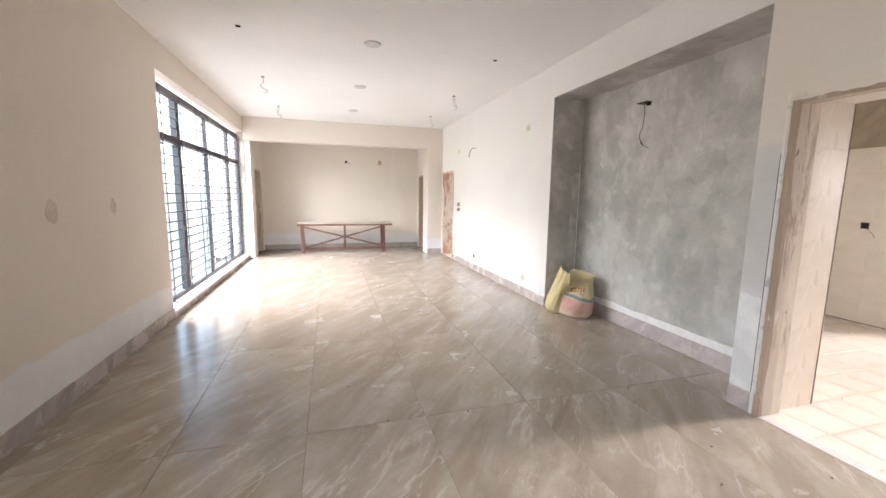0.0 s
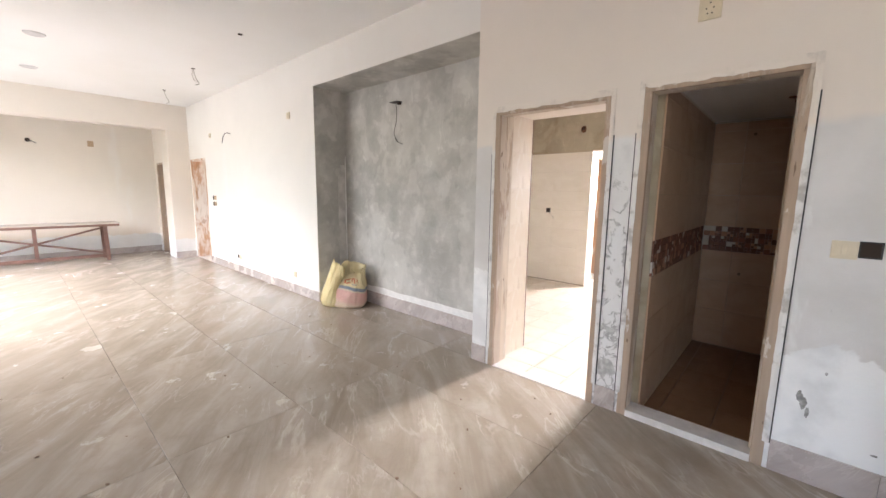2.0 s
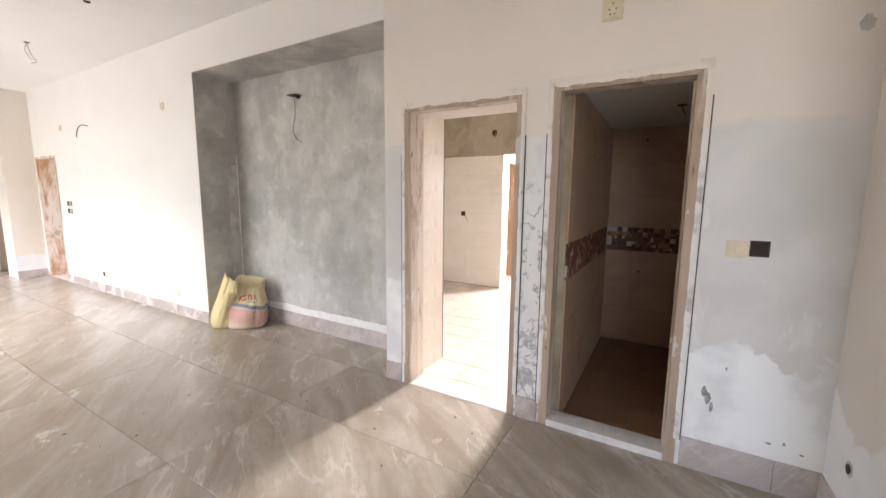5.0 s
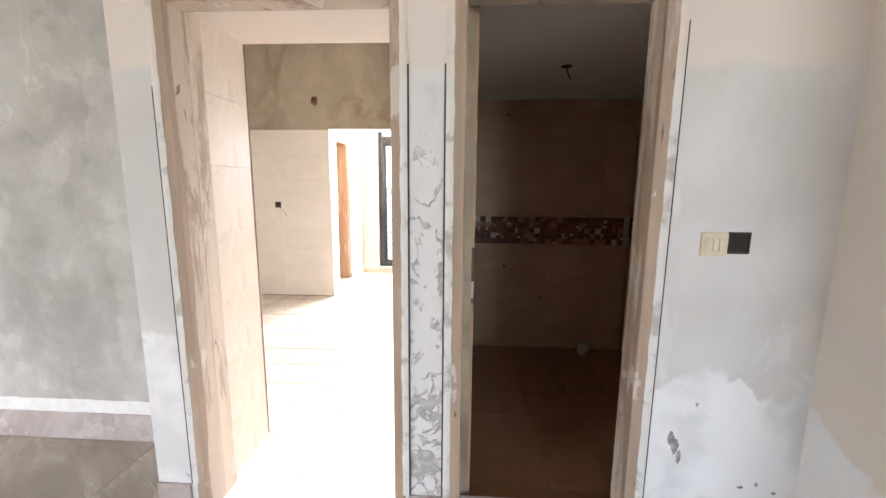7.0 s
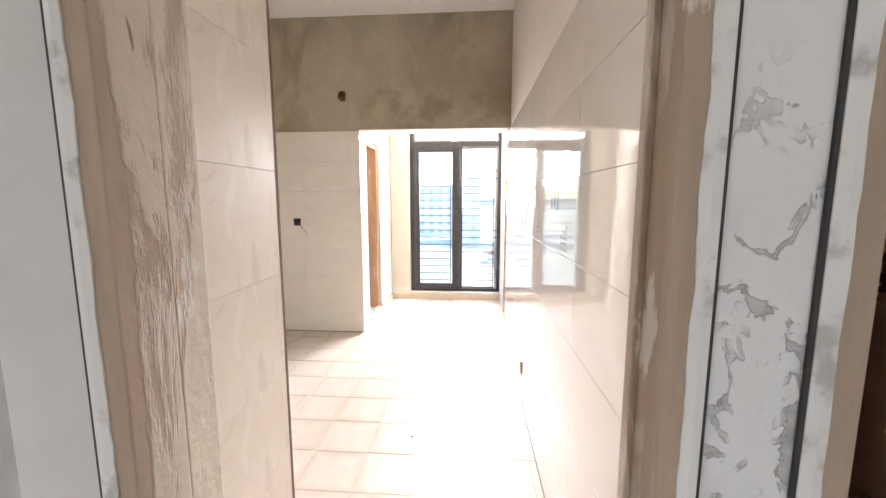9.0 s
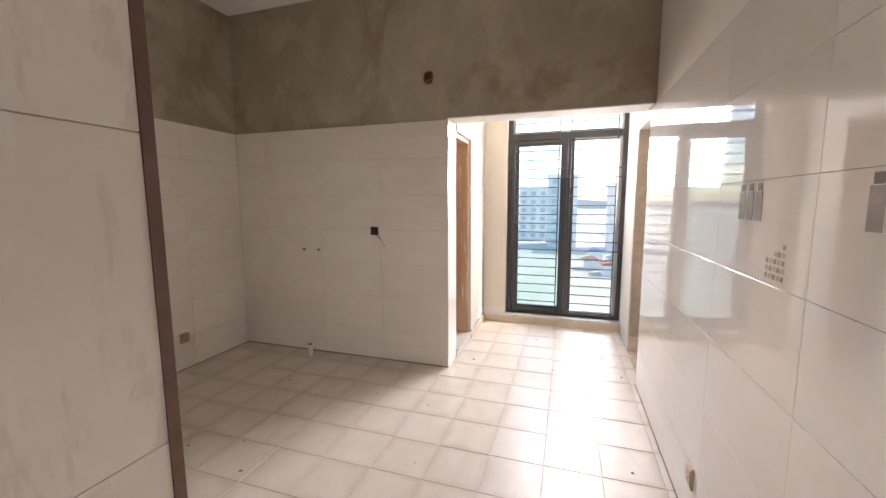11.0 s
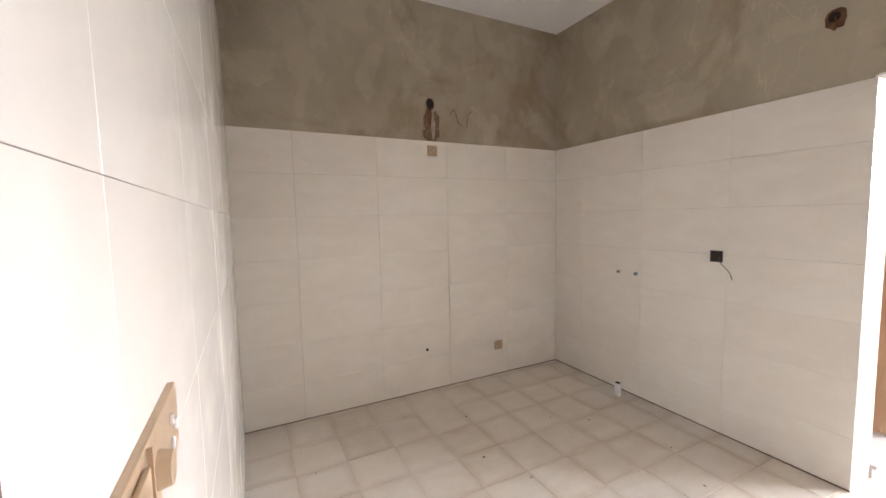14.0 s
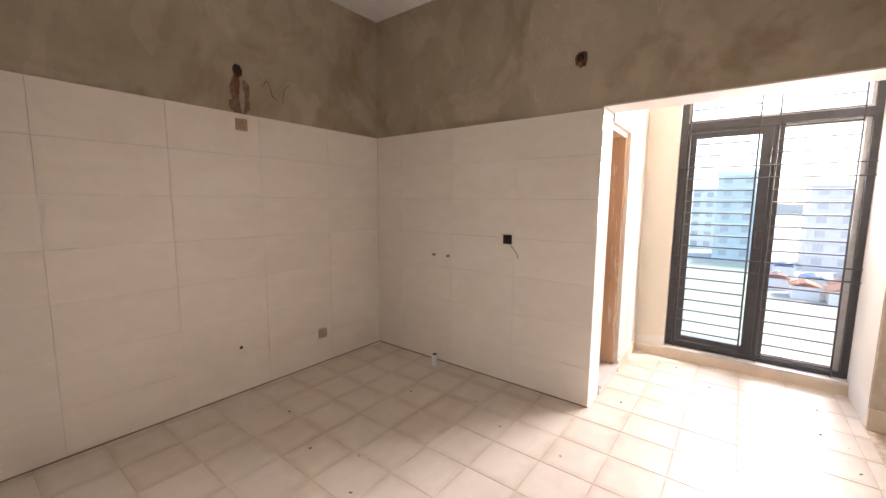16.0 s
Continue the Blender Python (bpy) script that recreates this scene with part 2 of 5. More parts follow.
def stained_tile():
    """Cream tile wiped over with cement: pale swipes and tan stains with edges of their own."""
    n = Nodes("cement-stained cream tile", 0.4)
    c = n.mix(n.step(n.noise(1.6, 5, 0.6), 0.35, 0.7), (0.72, 0.63, 0.53), (0.78, 0.70, 0.61))
    swipe = n.noise(2.2, 6, 0.62, n.mapped((2.4, 1.0, 0.8), (0, 0.5, 0)), 0.9)
    c = n.mix(n.math("MULTIPLY", n.step(swipe, 0.54, 0.58), 0.5), c, (0.60, 0.50, 0.40))
    c = n.mix(n.math("MULTIPLY", n.step(swipe, 0.44, 0.40), 0.5), c, (0.80, 0.75, 0.68))
    return n.done(c, None, n.noise(20, 4), 0.0008)


tile_jamb = stained_tile()
tile_gloss = ceramic("glossy cream wall tile", (0.82, 0.77, 0.71), (0.85, 0.80, 0.75), 0.03, dirty=0.02)
tile_floor = ceramic("dusty off-white floor tile", (0.72, 0.65, 0.56), (0.77, 0.71, 0.63), 0.32, (0.50, 0.38, 0.27), 0.4, (0.15, 0.06))
tile_bath = ceramic("beige bathroom wall tile", (0.46, 0.30, 0.195), (0.51, 0.345, 0.235), 0.3, (0.36, 0.21, 0.135), 0.3)
tile_bath_floor = ceramic("brown bathroom floor tile", (0.25, 0.135, 0.065), (0.30, 0.17, 0.09), 0.4, (0.28, 0.165, 0.09), 0.5, (0.15, 0.03))


def plain(name, color, rough=0.5, metal=0.0, vary=0.12, scale=18.0, bump=0.0006):
    n = Nodes(name, rough, metal)
    c = n.mix(n.step(n.noise(scale, 5), 0.3, 0.75), tuple(v * (1 - vary) for v in color), tuple(min(1, v * (1 + vary)) for v in color))
    return n.done(c, None, n.noise(scale * 3, 3), bump)


def raw_wood(name, dark, light, dust, along=2, dusty=0.55):
    n = Nodes(name, 0.75)
    sc = [5.0, 5.0, 5.0]
    sc[along] = 0.55
    grain = n.noise(2.5, 6, 0.6, n.mapped(tuple(sc)), 0.6)
    blotch = n.noise(1.6, 7, 0.66, n.mapped(tuple(0.8 + v * 0.55 for v in sc)), 0.4)
    c = n.mix(n.step(grain, 0.25, 0.8), dark, light)
    c = n.mix(n.math("MULTIPLY", n.step(blotch, 0.38, 0.55), dusty), c, dust)
    c = n.mix(n.math("MULTIPLY", n.step(n.noise(2.6, 7, 0.68, n.mapped(tuple(0.8 + v * 0.6 for v in sc)), 0.6), 0.58, 0.64), 0.5), c, tuple(v * 0.7 for v in dark))
    drip = n.noise(2.0, 5, 0.6, n.mapped(tuple(v * 0.5 for v in sc)))
    c = n.mix(n.math("MULTIPLY", n.step(drip, 0.60, 0.70), 0.6), c, tuple(v * 0.62 for v in dark))
    return n.done(c, None, n.math("ADD", grain, blotch), 0.002)


def smeared_timber(name, wood, pale, bare):
    """Timber under a coat of dried cement slurry: brown patches where it has come off, bare along the front arris."""
    n = Nodes(name, 0.8)
    long = n.mapped((3.2, 3.2, 0.75))
    c = n.mix(n.step(n.noise(2.2, 6, 0.62, long, 0.5), 0.3, 0.72), pale, tuple(v * 0.84 for v in pale))
    off = n.noise(1.5, 8, 0.64, long, 0.5)
    edge = n.step(n.axis(0), 0.035, 0.005, 0.0, 0.16)
    mask = n.step(n.math("ADD", off, edge), 0.57 - bare, 0.65 - bare)
    grain = n.noise(3.0, 6, 0.6, n.mapped((9, 9, 0.6)), 0.4)
    c = n.mix(n.math("MULTIPLY", mask, 0.68), c, n.mix(n.step(grain, 0.3, 0.75), tuple(v * 0.7 for v in wood), wood))
    white = n.step(n.noise(2.4, 6, 0.6, n.mapped((2.5, 2.5, 1.0))), 0.60, 0.63)
    c = n.mix(n.math("MULTIPLY", white, 0.6), c, (0.74, 0.70, 0.65))
    nick = n.step(n.noise(6.0, 4, 0.6, n.mapped((3, 3, 1.0)), 0.6), 0.70, 0.72)
    c = n.mix(n.math("MULTIPLY", nick, 0.8), c, (0.17, 0.11, 0.075))
    return n.done(c, None, n.math("SUBTRACT", n.noise(30, 4), n.math("MULTIPLY", mask, 1.2)), 0.003)


wood_frame = smeared_timber("dusty slurry-coated timber", (0.40, 0.265, 0.175), (0.62, 0.53, 0.44), 0.07)
wood_lining = smeared_timber("cement-smeared timber lining", (0.46, 0.32, 0.215), (0.70, 0.605, 0.50), 0.04)


def streaked_wood():
    """Orange-brown priming with white paint runs down the grain."""
    n = Nodes("white-streaked orange timber", 0.7)
    grain = n.noise(2.5, 6, 0.6, n.mapped((5, 5, 0.5)), 0.6)
    c = n.mix(n.step(grain, 0.25, 0.8), (0.54, 0.34, 0.21), (0.66, 0.45, 0.30))
    runs = n.noise(9.0, 5, 0.6, n.mapped((3.0, 3.0, 0.22)), 0.5)
    blot = n.noise(5.0, 5, 0.65)
    c = n.mix(n.math("MULTIPLY", n.step(runs, 0.58, 0.62), n.step(blot, 0.36, 0.55)), c, (0.76, 0.72, 0.66))
    c = n.mix(n.math("MULTIPLY", n.step(n.noise(3.0, 6, 0.7), 0.62, 0.66), 0.7), c, (0.34, 0.17, 0.09))
    return n.done(c, None, n.math("ADD", grain, runs), 0.002)


wood_streaked = streaked_wood()
wood_orange = raw_wood("orange-brown primed timber", (0.44, 0.22, 0.11), (0.57, 0.32, 0.18), (0.76, 0.69, 0.61), dusty=0.85)
wood_bench = raw_wood("weathered red-brown timber", (0.09, 0.04, 0.03), (0.18, 0.09, 0.065), (0.26, 0.17, 0.13), along=0, dusty=0.15)
wood_bench_top = raw_wood("grimy plywood", (0.36, 0.31, 0.26), (0.50, 0.45, 0.39), (0.56, 0.52, 0.47), along=0)
frame_metal = plain("dark grey window metal", (0.05, 0.052, 0.06), 0.4, 0.0, 0.15)
rod_metal = plain("grey painted grille steel", (0.06, 0.058, 0.06), 0.45, 0.0, 0.2)
stile_metal = plain("pale grey aluminium", (0.45, 0.46, 0.47), 0.4, 0.3, 0.1)
brass_plastic = plain("gold-beige switch plastic", (0.46, 0.33, 0.21), 0.3, 0.1, 0.08)
cream_plastic = plain("cream switch plastic", (0.66, 0.57, 0.42), 0.35, 0.0, 0.06)
dark_plastic = plain("black box plastic", (0.018, 0.017, 0.017), 0.5)
white_plastic = plain("white plastic", (0.76, 0.75, 0.73), 0.4, 0.0, 0.05)
wire_dark = plain("dark cable", (0.05, 0.045, 0.04), 0.5)
wire_pale = plain("grey cable", (0.42, 0.40, 0.37), 0.5)
hole_dark = plain("dark hole", (0.03, 0.018, 0.012), 0.9)
rust = plain("rust brown", (0.16, 0.07, 0.035), 0.85, 0.0, 0.4)
mud = plain("brown mortar", (0.20, 0.13, 0.085), 0.9, 0.0, 0.35, 25)
knock_grey = plain("bare cement knock", (0.33, 0.325, 0.315), 0.9, 0.0, 0.35, 40)
groove_black = plain("black expansion groove", (0.035, 0.035, 0.037), 0.7)
putty = plain("white putty", (0.78, 0.77, 0.75), 0.8, 0.0, 0.06)
spot_paint = plain("faded filler", (0.60, 0.53, 0.46), 0.8)
putty_grey = plain("grey-white filler", (0.52, 0.50, 0.47), 0.85, 0.0, 0.2, 8)
grout = plain("grey grout", (0.22, 0.18, 0.145), 0.9, 0.0, 0.25)
grout_pale = plain("sandy grout", (0.64, 0.53, 0.41), 0.9, 0.0, 0.25)
sill_stone = plain("pale stone sill", (0.66, 0.63, 0.60), 0.35, 0.0, 0.08)
tile_edge = plain("raw red tile edge", (0.17, 0.085, 0.06), 0.8, 0.0, 0.2)
skirt_cream = plain("cream skirting tile", (0.70, 0.60, 0.49), 0.3, 0.0, 0.06, 6)


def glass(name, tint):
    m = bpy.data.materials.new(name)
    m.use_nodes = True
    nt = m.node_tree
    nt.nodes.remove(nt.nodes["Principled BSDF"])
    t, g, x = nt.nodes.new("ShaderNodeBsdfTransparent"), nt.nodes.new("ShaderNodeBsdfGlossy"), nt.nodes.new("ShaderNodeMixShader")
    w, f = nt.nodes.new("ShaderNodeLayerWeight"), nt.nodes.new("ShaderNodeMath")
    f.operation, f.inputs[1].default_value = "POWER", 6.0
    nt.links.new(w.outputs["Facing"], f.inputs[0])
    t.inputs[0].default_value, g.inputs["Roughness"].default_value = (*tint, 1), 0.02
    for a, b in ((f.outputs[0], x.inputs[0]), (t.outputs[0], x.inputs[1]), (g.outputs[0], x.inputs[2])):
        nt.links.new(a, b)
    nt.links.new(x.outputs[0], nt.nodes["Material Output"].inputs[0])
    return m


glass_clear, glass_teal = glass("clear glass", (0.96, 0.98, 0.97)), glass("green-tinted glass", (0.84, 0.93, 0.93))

# ---- mesh helpers ----


def box(bm, x0, x1, y0, y1, z0, z1, bevel=0.0):
    made = bmesh.ops.create_cube(bm, size=1.0)["verts"]
    bmesh.ops.scale(bm, vec=(x1 - x0, y1 - y0, z1 - z0), verts=made)
    bmesh.ops.translate(bm, vec=((x0 + x1) / 2, (y0 + y1) / 2, (z0 + z1) / 2), verts=made)
    if bevel:
        edges = {e for v in made for e in v.link_edges}
        bmesh.ops.bevel(bm, geom=list(edges), offset=bevel, segments=2, profile=0.6, affect="EDGES")
    return bm


def tube(bm, a, b, r, n=8, r2=None):
    a, b = Vector(a), Vector(b)
    m = Matrix.Translation((a + b) / 2) @ (b - a).to_track_quat("Z", "Y").to_matrix().to_4x4()
    bmesh.ops.create_cone(bm, cap_ends=True, segments=n, radius1=r, radius2=r if r2 is None else r2, depth=(b - a).length, matrix=m)
    return bm


def boxes(*rows, bevel=0.0):
    bm = bmesh.new()
    for row in rows:
        box(bm, *row, bevel=bevel)
    return bm


def part(name, bm, material, parent=None, label="", smooth=False):
    me = bpy.data.meshes.new(name)
    bm.to_mesh(me)
    bm.free()
    if smooth:
        me.shade_smooth()
    me.materials.append(material)
    ob = new(name, me)
    ob.parent = parent
    return tagged(ob, label)


def thing(name, at, label, category, group=""):
    ob = new(name)
    ob.empty_display_size = 0.05
    ob.location = at
    return tagged(ob, label, category, group)


def sub(name, bm, material, parent, label="", smooth=False):
    """A part given in world coordinates under a thing that stands elsewhere."""
    base = parent
    off = Vector((0, 0, 0))
    while base is not None:
        off += base.location
        base = base.parent
    bmesh.ops.translate(bm, vec=-off, verts=bm.verts)
    return part(name, bm, material, parent, label, smooth)


def structure(name, bm, material, label, category):
    return tagged(part(name, bm, material), label, category, kind="structure")


def cable(name, points, r, material, parent, label=""):
    """A bent wire as a mesh of short tubes through the given few points, rounded by a Catmull-Rom line."""
    p = [Vector(q) for q in points]
    p = [2 * p[0] - p[1]] + p + [2 * p[-1] - p[-2]]
    line = []
    for k in range(1, len(p) - 2):
        for s in range(5):
            u = s / 5
            line.append(0.5 * (2 * p[k] + (p[k + 1] - p[k - 1]) * u + (2 * p[k - 1] - 5 * p[k] + 4 * p[k + 1] - p[k + 2]) * u * u
                               + (3 * p[k] - p[k - 1] - 3 * p[k + 1] + p[k + 2]) * u ** 3))
    line.append(p[-2])
    bm = bmesh.new()
    for a, b in zip(line, line[1:]):
        tube(bm, a, b, r, 6)
    return sub(name, bm, material, parent, label, True)


# ---- the large structure ----
XL, XR, YB, YA, YF, HC = -1.84, 2.71, -0.57, 9.65, 11.15, 3.13      # hall: side walls, end wall, alcove mouth and back, ceiling
KX0, KX1, KY0, KY1, KC = 3.29, 6.135, 0.92, 4.616, 3.21             # kitchen, at the faces of its tiles
T = 0.012                                                            # wall tile with its bed

structure("floor", boxes((-2.1, 2.71, -3.8, 11.4, -0.25, -0.010)), grout, "grey bedding under the marble tiled hall floor", "floor")
structure("floor_kitchen", boxes((2.71, 8.0, 0.70, 4.9, -0.25, -0.0055)), grout_pale, "brown grouted bed of the kitchen floor", "floor")
structure("floor_bathroom", boxes((2.71, 5.0, -1.0, 0.70, -0.25, -0.04)), grout, "bathroom floor bed with brown grout", "floor")
structure("ceiling", boxes((-2.1, 2.96, -3.8, 11.4, HC, HC + 0.2)), ceiling_paint(), "plain white painted hall ceiling", "ceiling")
white_ceiling = bpy.data.materials["white ceiling paint"]
structure("ceiling_kitchen", boxes((2.96, 6.4, 0.7, 4.9, KC, KC + 0.2)), white_ceiling, "white painted kitchen ceiling", "ceiling")
structure("ceiling_nook", boxes((6.385, 8.0, 0.6, 3.2, 3.1, 3.3)), white_ceiling, "white ceiling of the window nook", "ceiling")
structure("ceiling_bathroom", boxes((2.86, 5.0, -1.0, 0.70, 2.165, 2.3)), white_ceiling, "low white painted bathroom ceiling", "ceiling")

WY0, WY1, WZ0, WZ1 = 5.17, 9.72, 0.08, 2.80                          # opening of the hall's long window
structure("wall_left", boxes((XL - 0.25, XL, -3.8, -2.5, -0.25, HC), (XL - 0.25, XL, -0.5, WY0, -0.25, HC), (XL - 0.25, XL, -2.5, -0.5, -0.25, 0.1), (XL - 0.25, XL, -2.5, -0.5, 2.8, HC), (XL - 0.25, XL, WY0, WY1, -0.25, WZ0 - 0.02), (XL - 0.25, XL, WY0, WY1, WZ1, HC),
          (XL - 0.25, XL, WY1, 11.4, -0.25, 0.0), (XL - 0.25, XL, WY1, 11.4, 2.05, HC), (XL - 0.25, XL, WY1, 10.1, 0, 2.05), (XL - 0.25, XL, 10.9, 11.4, 0, 2.05)),
          paint_hall, "cream wall with a ragged white primer band along its foot", "wall")
structure("wall_far", boxes((-1.9, 2.6, YF, YF + 0.25, -0.25, HC)), paint_hall, "cream alcove wall with white primer along its foot", "wall")
structure("wall_end", boxes((2.0, 2.86, YB - 0.2, YB, -0.25, HC)), patched_end, "cream end wall with white primer along its foot", "wall")
structure("wall_back", boxes((2.0, 2.2, -3.5, YB - 0.2, -0.25, HC), (-2.1, 2.2, -3.8, -3.5, -0.25, HC)),
          paint_plain, "cream painted end wall", "wall")
structure("alcove_beam", boxes((-1.84, XR, YA, YA + 0.25, 2.63, HC)), paint_plain, "cream painted downstand beam", "beam")
structure("alcove_pier_left", boxes((XL, -1.72, 9.74, 10.1, 0, 2.63), (XL, -1.72, 10.9, YF, 0, 3.13), (XL, -1.72, 10.1, 10.9, 2.05, 3.13), (XL, -1.72, 9.9, 10.1, 2.63, 3.13)),
          paint_hall, "cream painted pier of the alcove", "wall")
structure("alcove_pier_right", boxes((2.33, XR, YA, 10.15, 0, 2.63), (2.40, 2.65, 10.15, 10.95, 2.02, HC), (2.40, 2.65, 10.95, YF, 0, HC), (2.40, XR, 9.9, 10.15, 2.63, HC)),
          paint_hall, "cream painted pier beside the doorway", "wall")
structure("wall_right", boxes((XR, 2.96, 4.60, 8.69, -0.25, HC), (XR, 2.96, 8.69, 9.60, 2.06, HC), (XR, 2.96, 9.60, 10.4, -0.25, HC),
          (XR, KX0 - T, 2.045, 4.60, 2.73, HC + 0.1)), paint_bright, "pale cream painted wall", "wall")
structure("wall_niche", boxes((3.165, KX0 - T, 2.045, 4.60, -0.25, 2.73)), cement_grey, "bare grey cement wall of a deep niche", "wall")
structure("niche_lining", boxes((XR + 0.004, 3.165, 4.596, 4.604, 0, 2.734), (XR + 0.004, 3.165, 2.045, 4.596, 2.726, 2.734)), cement_grey,
          "grey cement reveal of the niche", "wall")
patched = door_wall_paint()
structure("wall_doors", boxes((XR, 2.86, YB, 0.03, -0.25, HC), (XR, 2.86, 0.03, 0.80, 2.13, HC), (XR, 2.86, 0.80, 0.97, 2.13, HC),
          (XR, KX0 - T, 0.97, 1.87, 2.11, HC + 0.1), (XR, KX0 - T, 1.87, 2.045, -0.25, HC + 0.1)), patched,
          "cream wall with patches of primer round two doorways", "wall")
structure("wall_pillar", boxes((XR, 2.86, 0.77, 0.97, -0.25, 2.13)), pillar_paint(), "narrow pier with flaking whitewash over cement", "wall")
structure("wall_party", boxes((2.86, 6.25, 0.70 + T, KY0 - T, -0.25, 2.11)), cement_olive, "cement wall behind glossy tiles", "wall")
structure("wall_party_top", boxes((2.86, 6.25, 0.70 + T, KY0 - T, 2.11, 3.3)), paint_plain, "cream painted wall above the tiles", "wall")
structure("wall_kitchen_left", boxes((KX0 - T, 6.40, KY1 + T, KY1 + 0.25, -0.25, 3.4)), cement_olive, "olive grey cement wall above cream tiles", "wall")
structure("wall_kitchen_back", boxes((KX0 - 0.1, KX0 - T, 1.87, KY1 + T, 2.735, 3.4)), cement_olive, "olive grey cement strip above tiles", "wall")
structure("wall_kitchen_far", boxes((KX1 + T, 6.385, 2.43 + T, KY1 + T, -0.25, 3.4), (KX1 + T, 6.385, 0.7, 2.43 + T, 2.125, 3.4)), cement_olive,
          "olive grey cement wall and lintel with damp stains", "wall")
structure("wall_nook_left", boxes((6.92, 7.95, 2.42, 2.65, -0.25, 3.2), (6.385, 6.92, 2.42, 2.65, 2.06, 3.2), (6.385, 6.92, 2.42, 2.65, -0.25, 0.05)),
          paint_nook, "pale painted nook wall with a doorway", "wall")
structure("wall_nook_right", boxes((7.04, 7.95, 0.65, 0.88, -0.25, 3.2), (6.25, 7.04, 0.65, 0.88, 2.09, 3.2), (6.25, 6.385, 0.65, 0.88, 2.09, 2.2)),
          paint_nook, "pale painted nook wall beside the window", "wall")
NY0, NY1, NX = 0.88, 2.16, 7.60                                      # opening of the nook window
structure("wall_nook_window", boxes((NX, 7.85, NY1, 2.42, -0.25, 3.2), (NX, 7.85, NY0, NY1, -0.25, 0.09), (NX, 7.85, NY0, NY1, 2.85, 3.2)),
          paint_nook, "pale painted wall round the nook window", "wall")
structure("wall_closing", boxes((6.2, 6.25, 0.3, 0.70, -0.25, 2.5), (6.2, 7.3, 0.25, 0.3, -0.25, 2.5), (7.3, 7.35, 0.3, 0.65, -0.25, 2.5), (6.2, 7.3, 0.3, 0.65, 2.5, 2.55), (6.2, 7.3, 0.3, 0.65, -0.25, -0.014),
          (6.35, 6.385, 2.65, 3.3, -0.25, 2.5), (6.385, 7.35, 3.3, 3.35, -0.25, 2.5), (7.3, 7.35, 2.65, 3.3, -0.25, 2.5), (6.385, 7.35, 2.65, 3.35, 2.5, 2.55), (6.43, 7.3, 2.65, 3.3, -0.25, 0.0)),
          paint_plain, "plain cream wall behind the side doorways", "wall")
structure("wall_bathroom", boxes((4.73 + T, 4.95, -0.9, 0.70 + T, -0.25, 2.3), (2.86, 4.95, -0.95, -0.69 - T, -0.25, 2.3)), cement_grey, "bathroom wall behind beige tiles", "wall")
structure("bathroom_column", boxes((3.25, 3.85, -0.69, -0.585, -0.04, 2.165)), tile_bath, "beige tiled column in the bathroom", "column")
# a lit side room behind the far doorway, with its own window, and the shallow rooms behind the alcove's doorways
structure("wall_side_room", boxes((2.96, 4.8, 7.4, 7.5, -0.1, 2.9), (2.96, 4.8, 10.4, 10.5, -0.1, 2.9), (4.8, 4.9, 7.4, 8.2, -0.1, 2.9), (4.8, 4.9, 9.9, 10.5, -0.1, 2.9),
          (4.8, 4.9, 8.2, 9.9, -0.1, 0.5), (4.8, 4.9, 8.2, 9.9, 2.5, 2.9), (2.96, 4.9, 7.4, 10.5, 2.9, 3.0)), paint_plain, "cream walls of the room behind the doorway", "wall")
structure("floor_side_room", boxes((2.71, 4.9, 7.4, 10.5, -0.2, -0.002)), tile_floor, "pale floor of the room behind the doorway", "floor")
structure("wall_alcove_rooms", boxes((2.65, 3.1, 10.5, 10.55, -0.1, 2.4), (3.1, 3.15, 10.1, 11.2, -0.1, 2.4), (2.65, 3.1, 11.1, 11.2, -0.1, 2.4), (2.65, 3.15, 10.1, 11.2, 2.4, 2.45), (2.6, 3.1, 10.1, 11.2, -0.2, 0.0),
          (-2.6, -2.09, 10.0, 10.05, -0.1, 2.4), (-2.65, -2.6, 10.0, 11.0, -0.1, 2.4), (-2.6, -2.09, 11.0, 11.05, -0.1, 2.4), (-2.65, -2.09, 10.0, 11.05, 2.4, 2.45), (-2.6, -2.0, 10.0, 11.05, -0.2, 0.0)),
          paint_plain, "plain cream wall behind the alcove doorways", "wall")

# ---- door frames and linings ----


def band_coat():
    """Cream paint above the primer's edge, chalky white with grey scrapes below."""
    n = Nodes("chalky plaster band", 0.8)
    z = n.axis(2)
    low = n.mix(n.step(n.noise(9, 6, 0.6), 0.52, 0.66), (0.74, 0.725, 0.70), (0.47, 0.45, 0.42))
    up = n.mix(n.step(n.noise(7, 5), 0.56, 0.68), (0.75, 0.685, 0.615), (0.60, 0.55, 0.50))
    return n.done(n.mix(n.step(n.math("ADD", z, n.math("MULTIPLY", n.noise(3, 3), 0.12)), 1.84, 1.88), low, up), None, n.noise(40, 4), 0.002)


band_paint = band_coat()


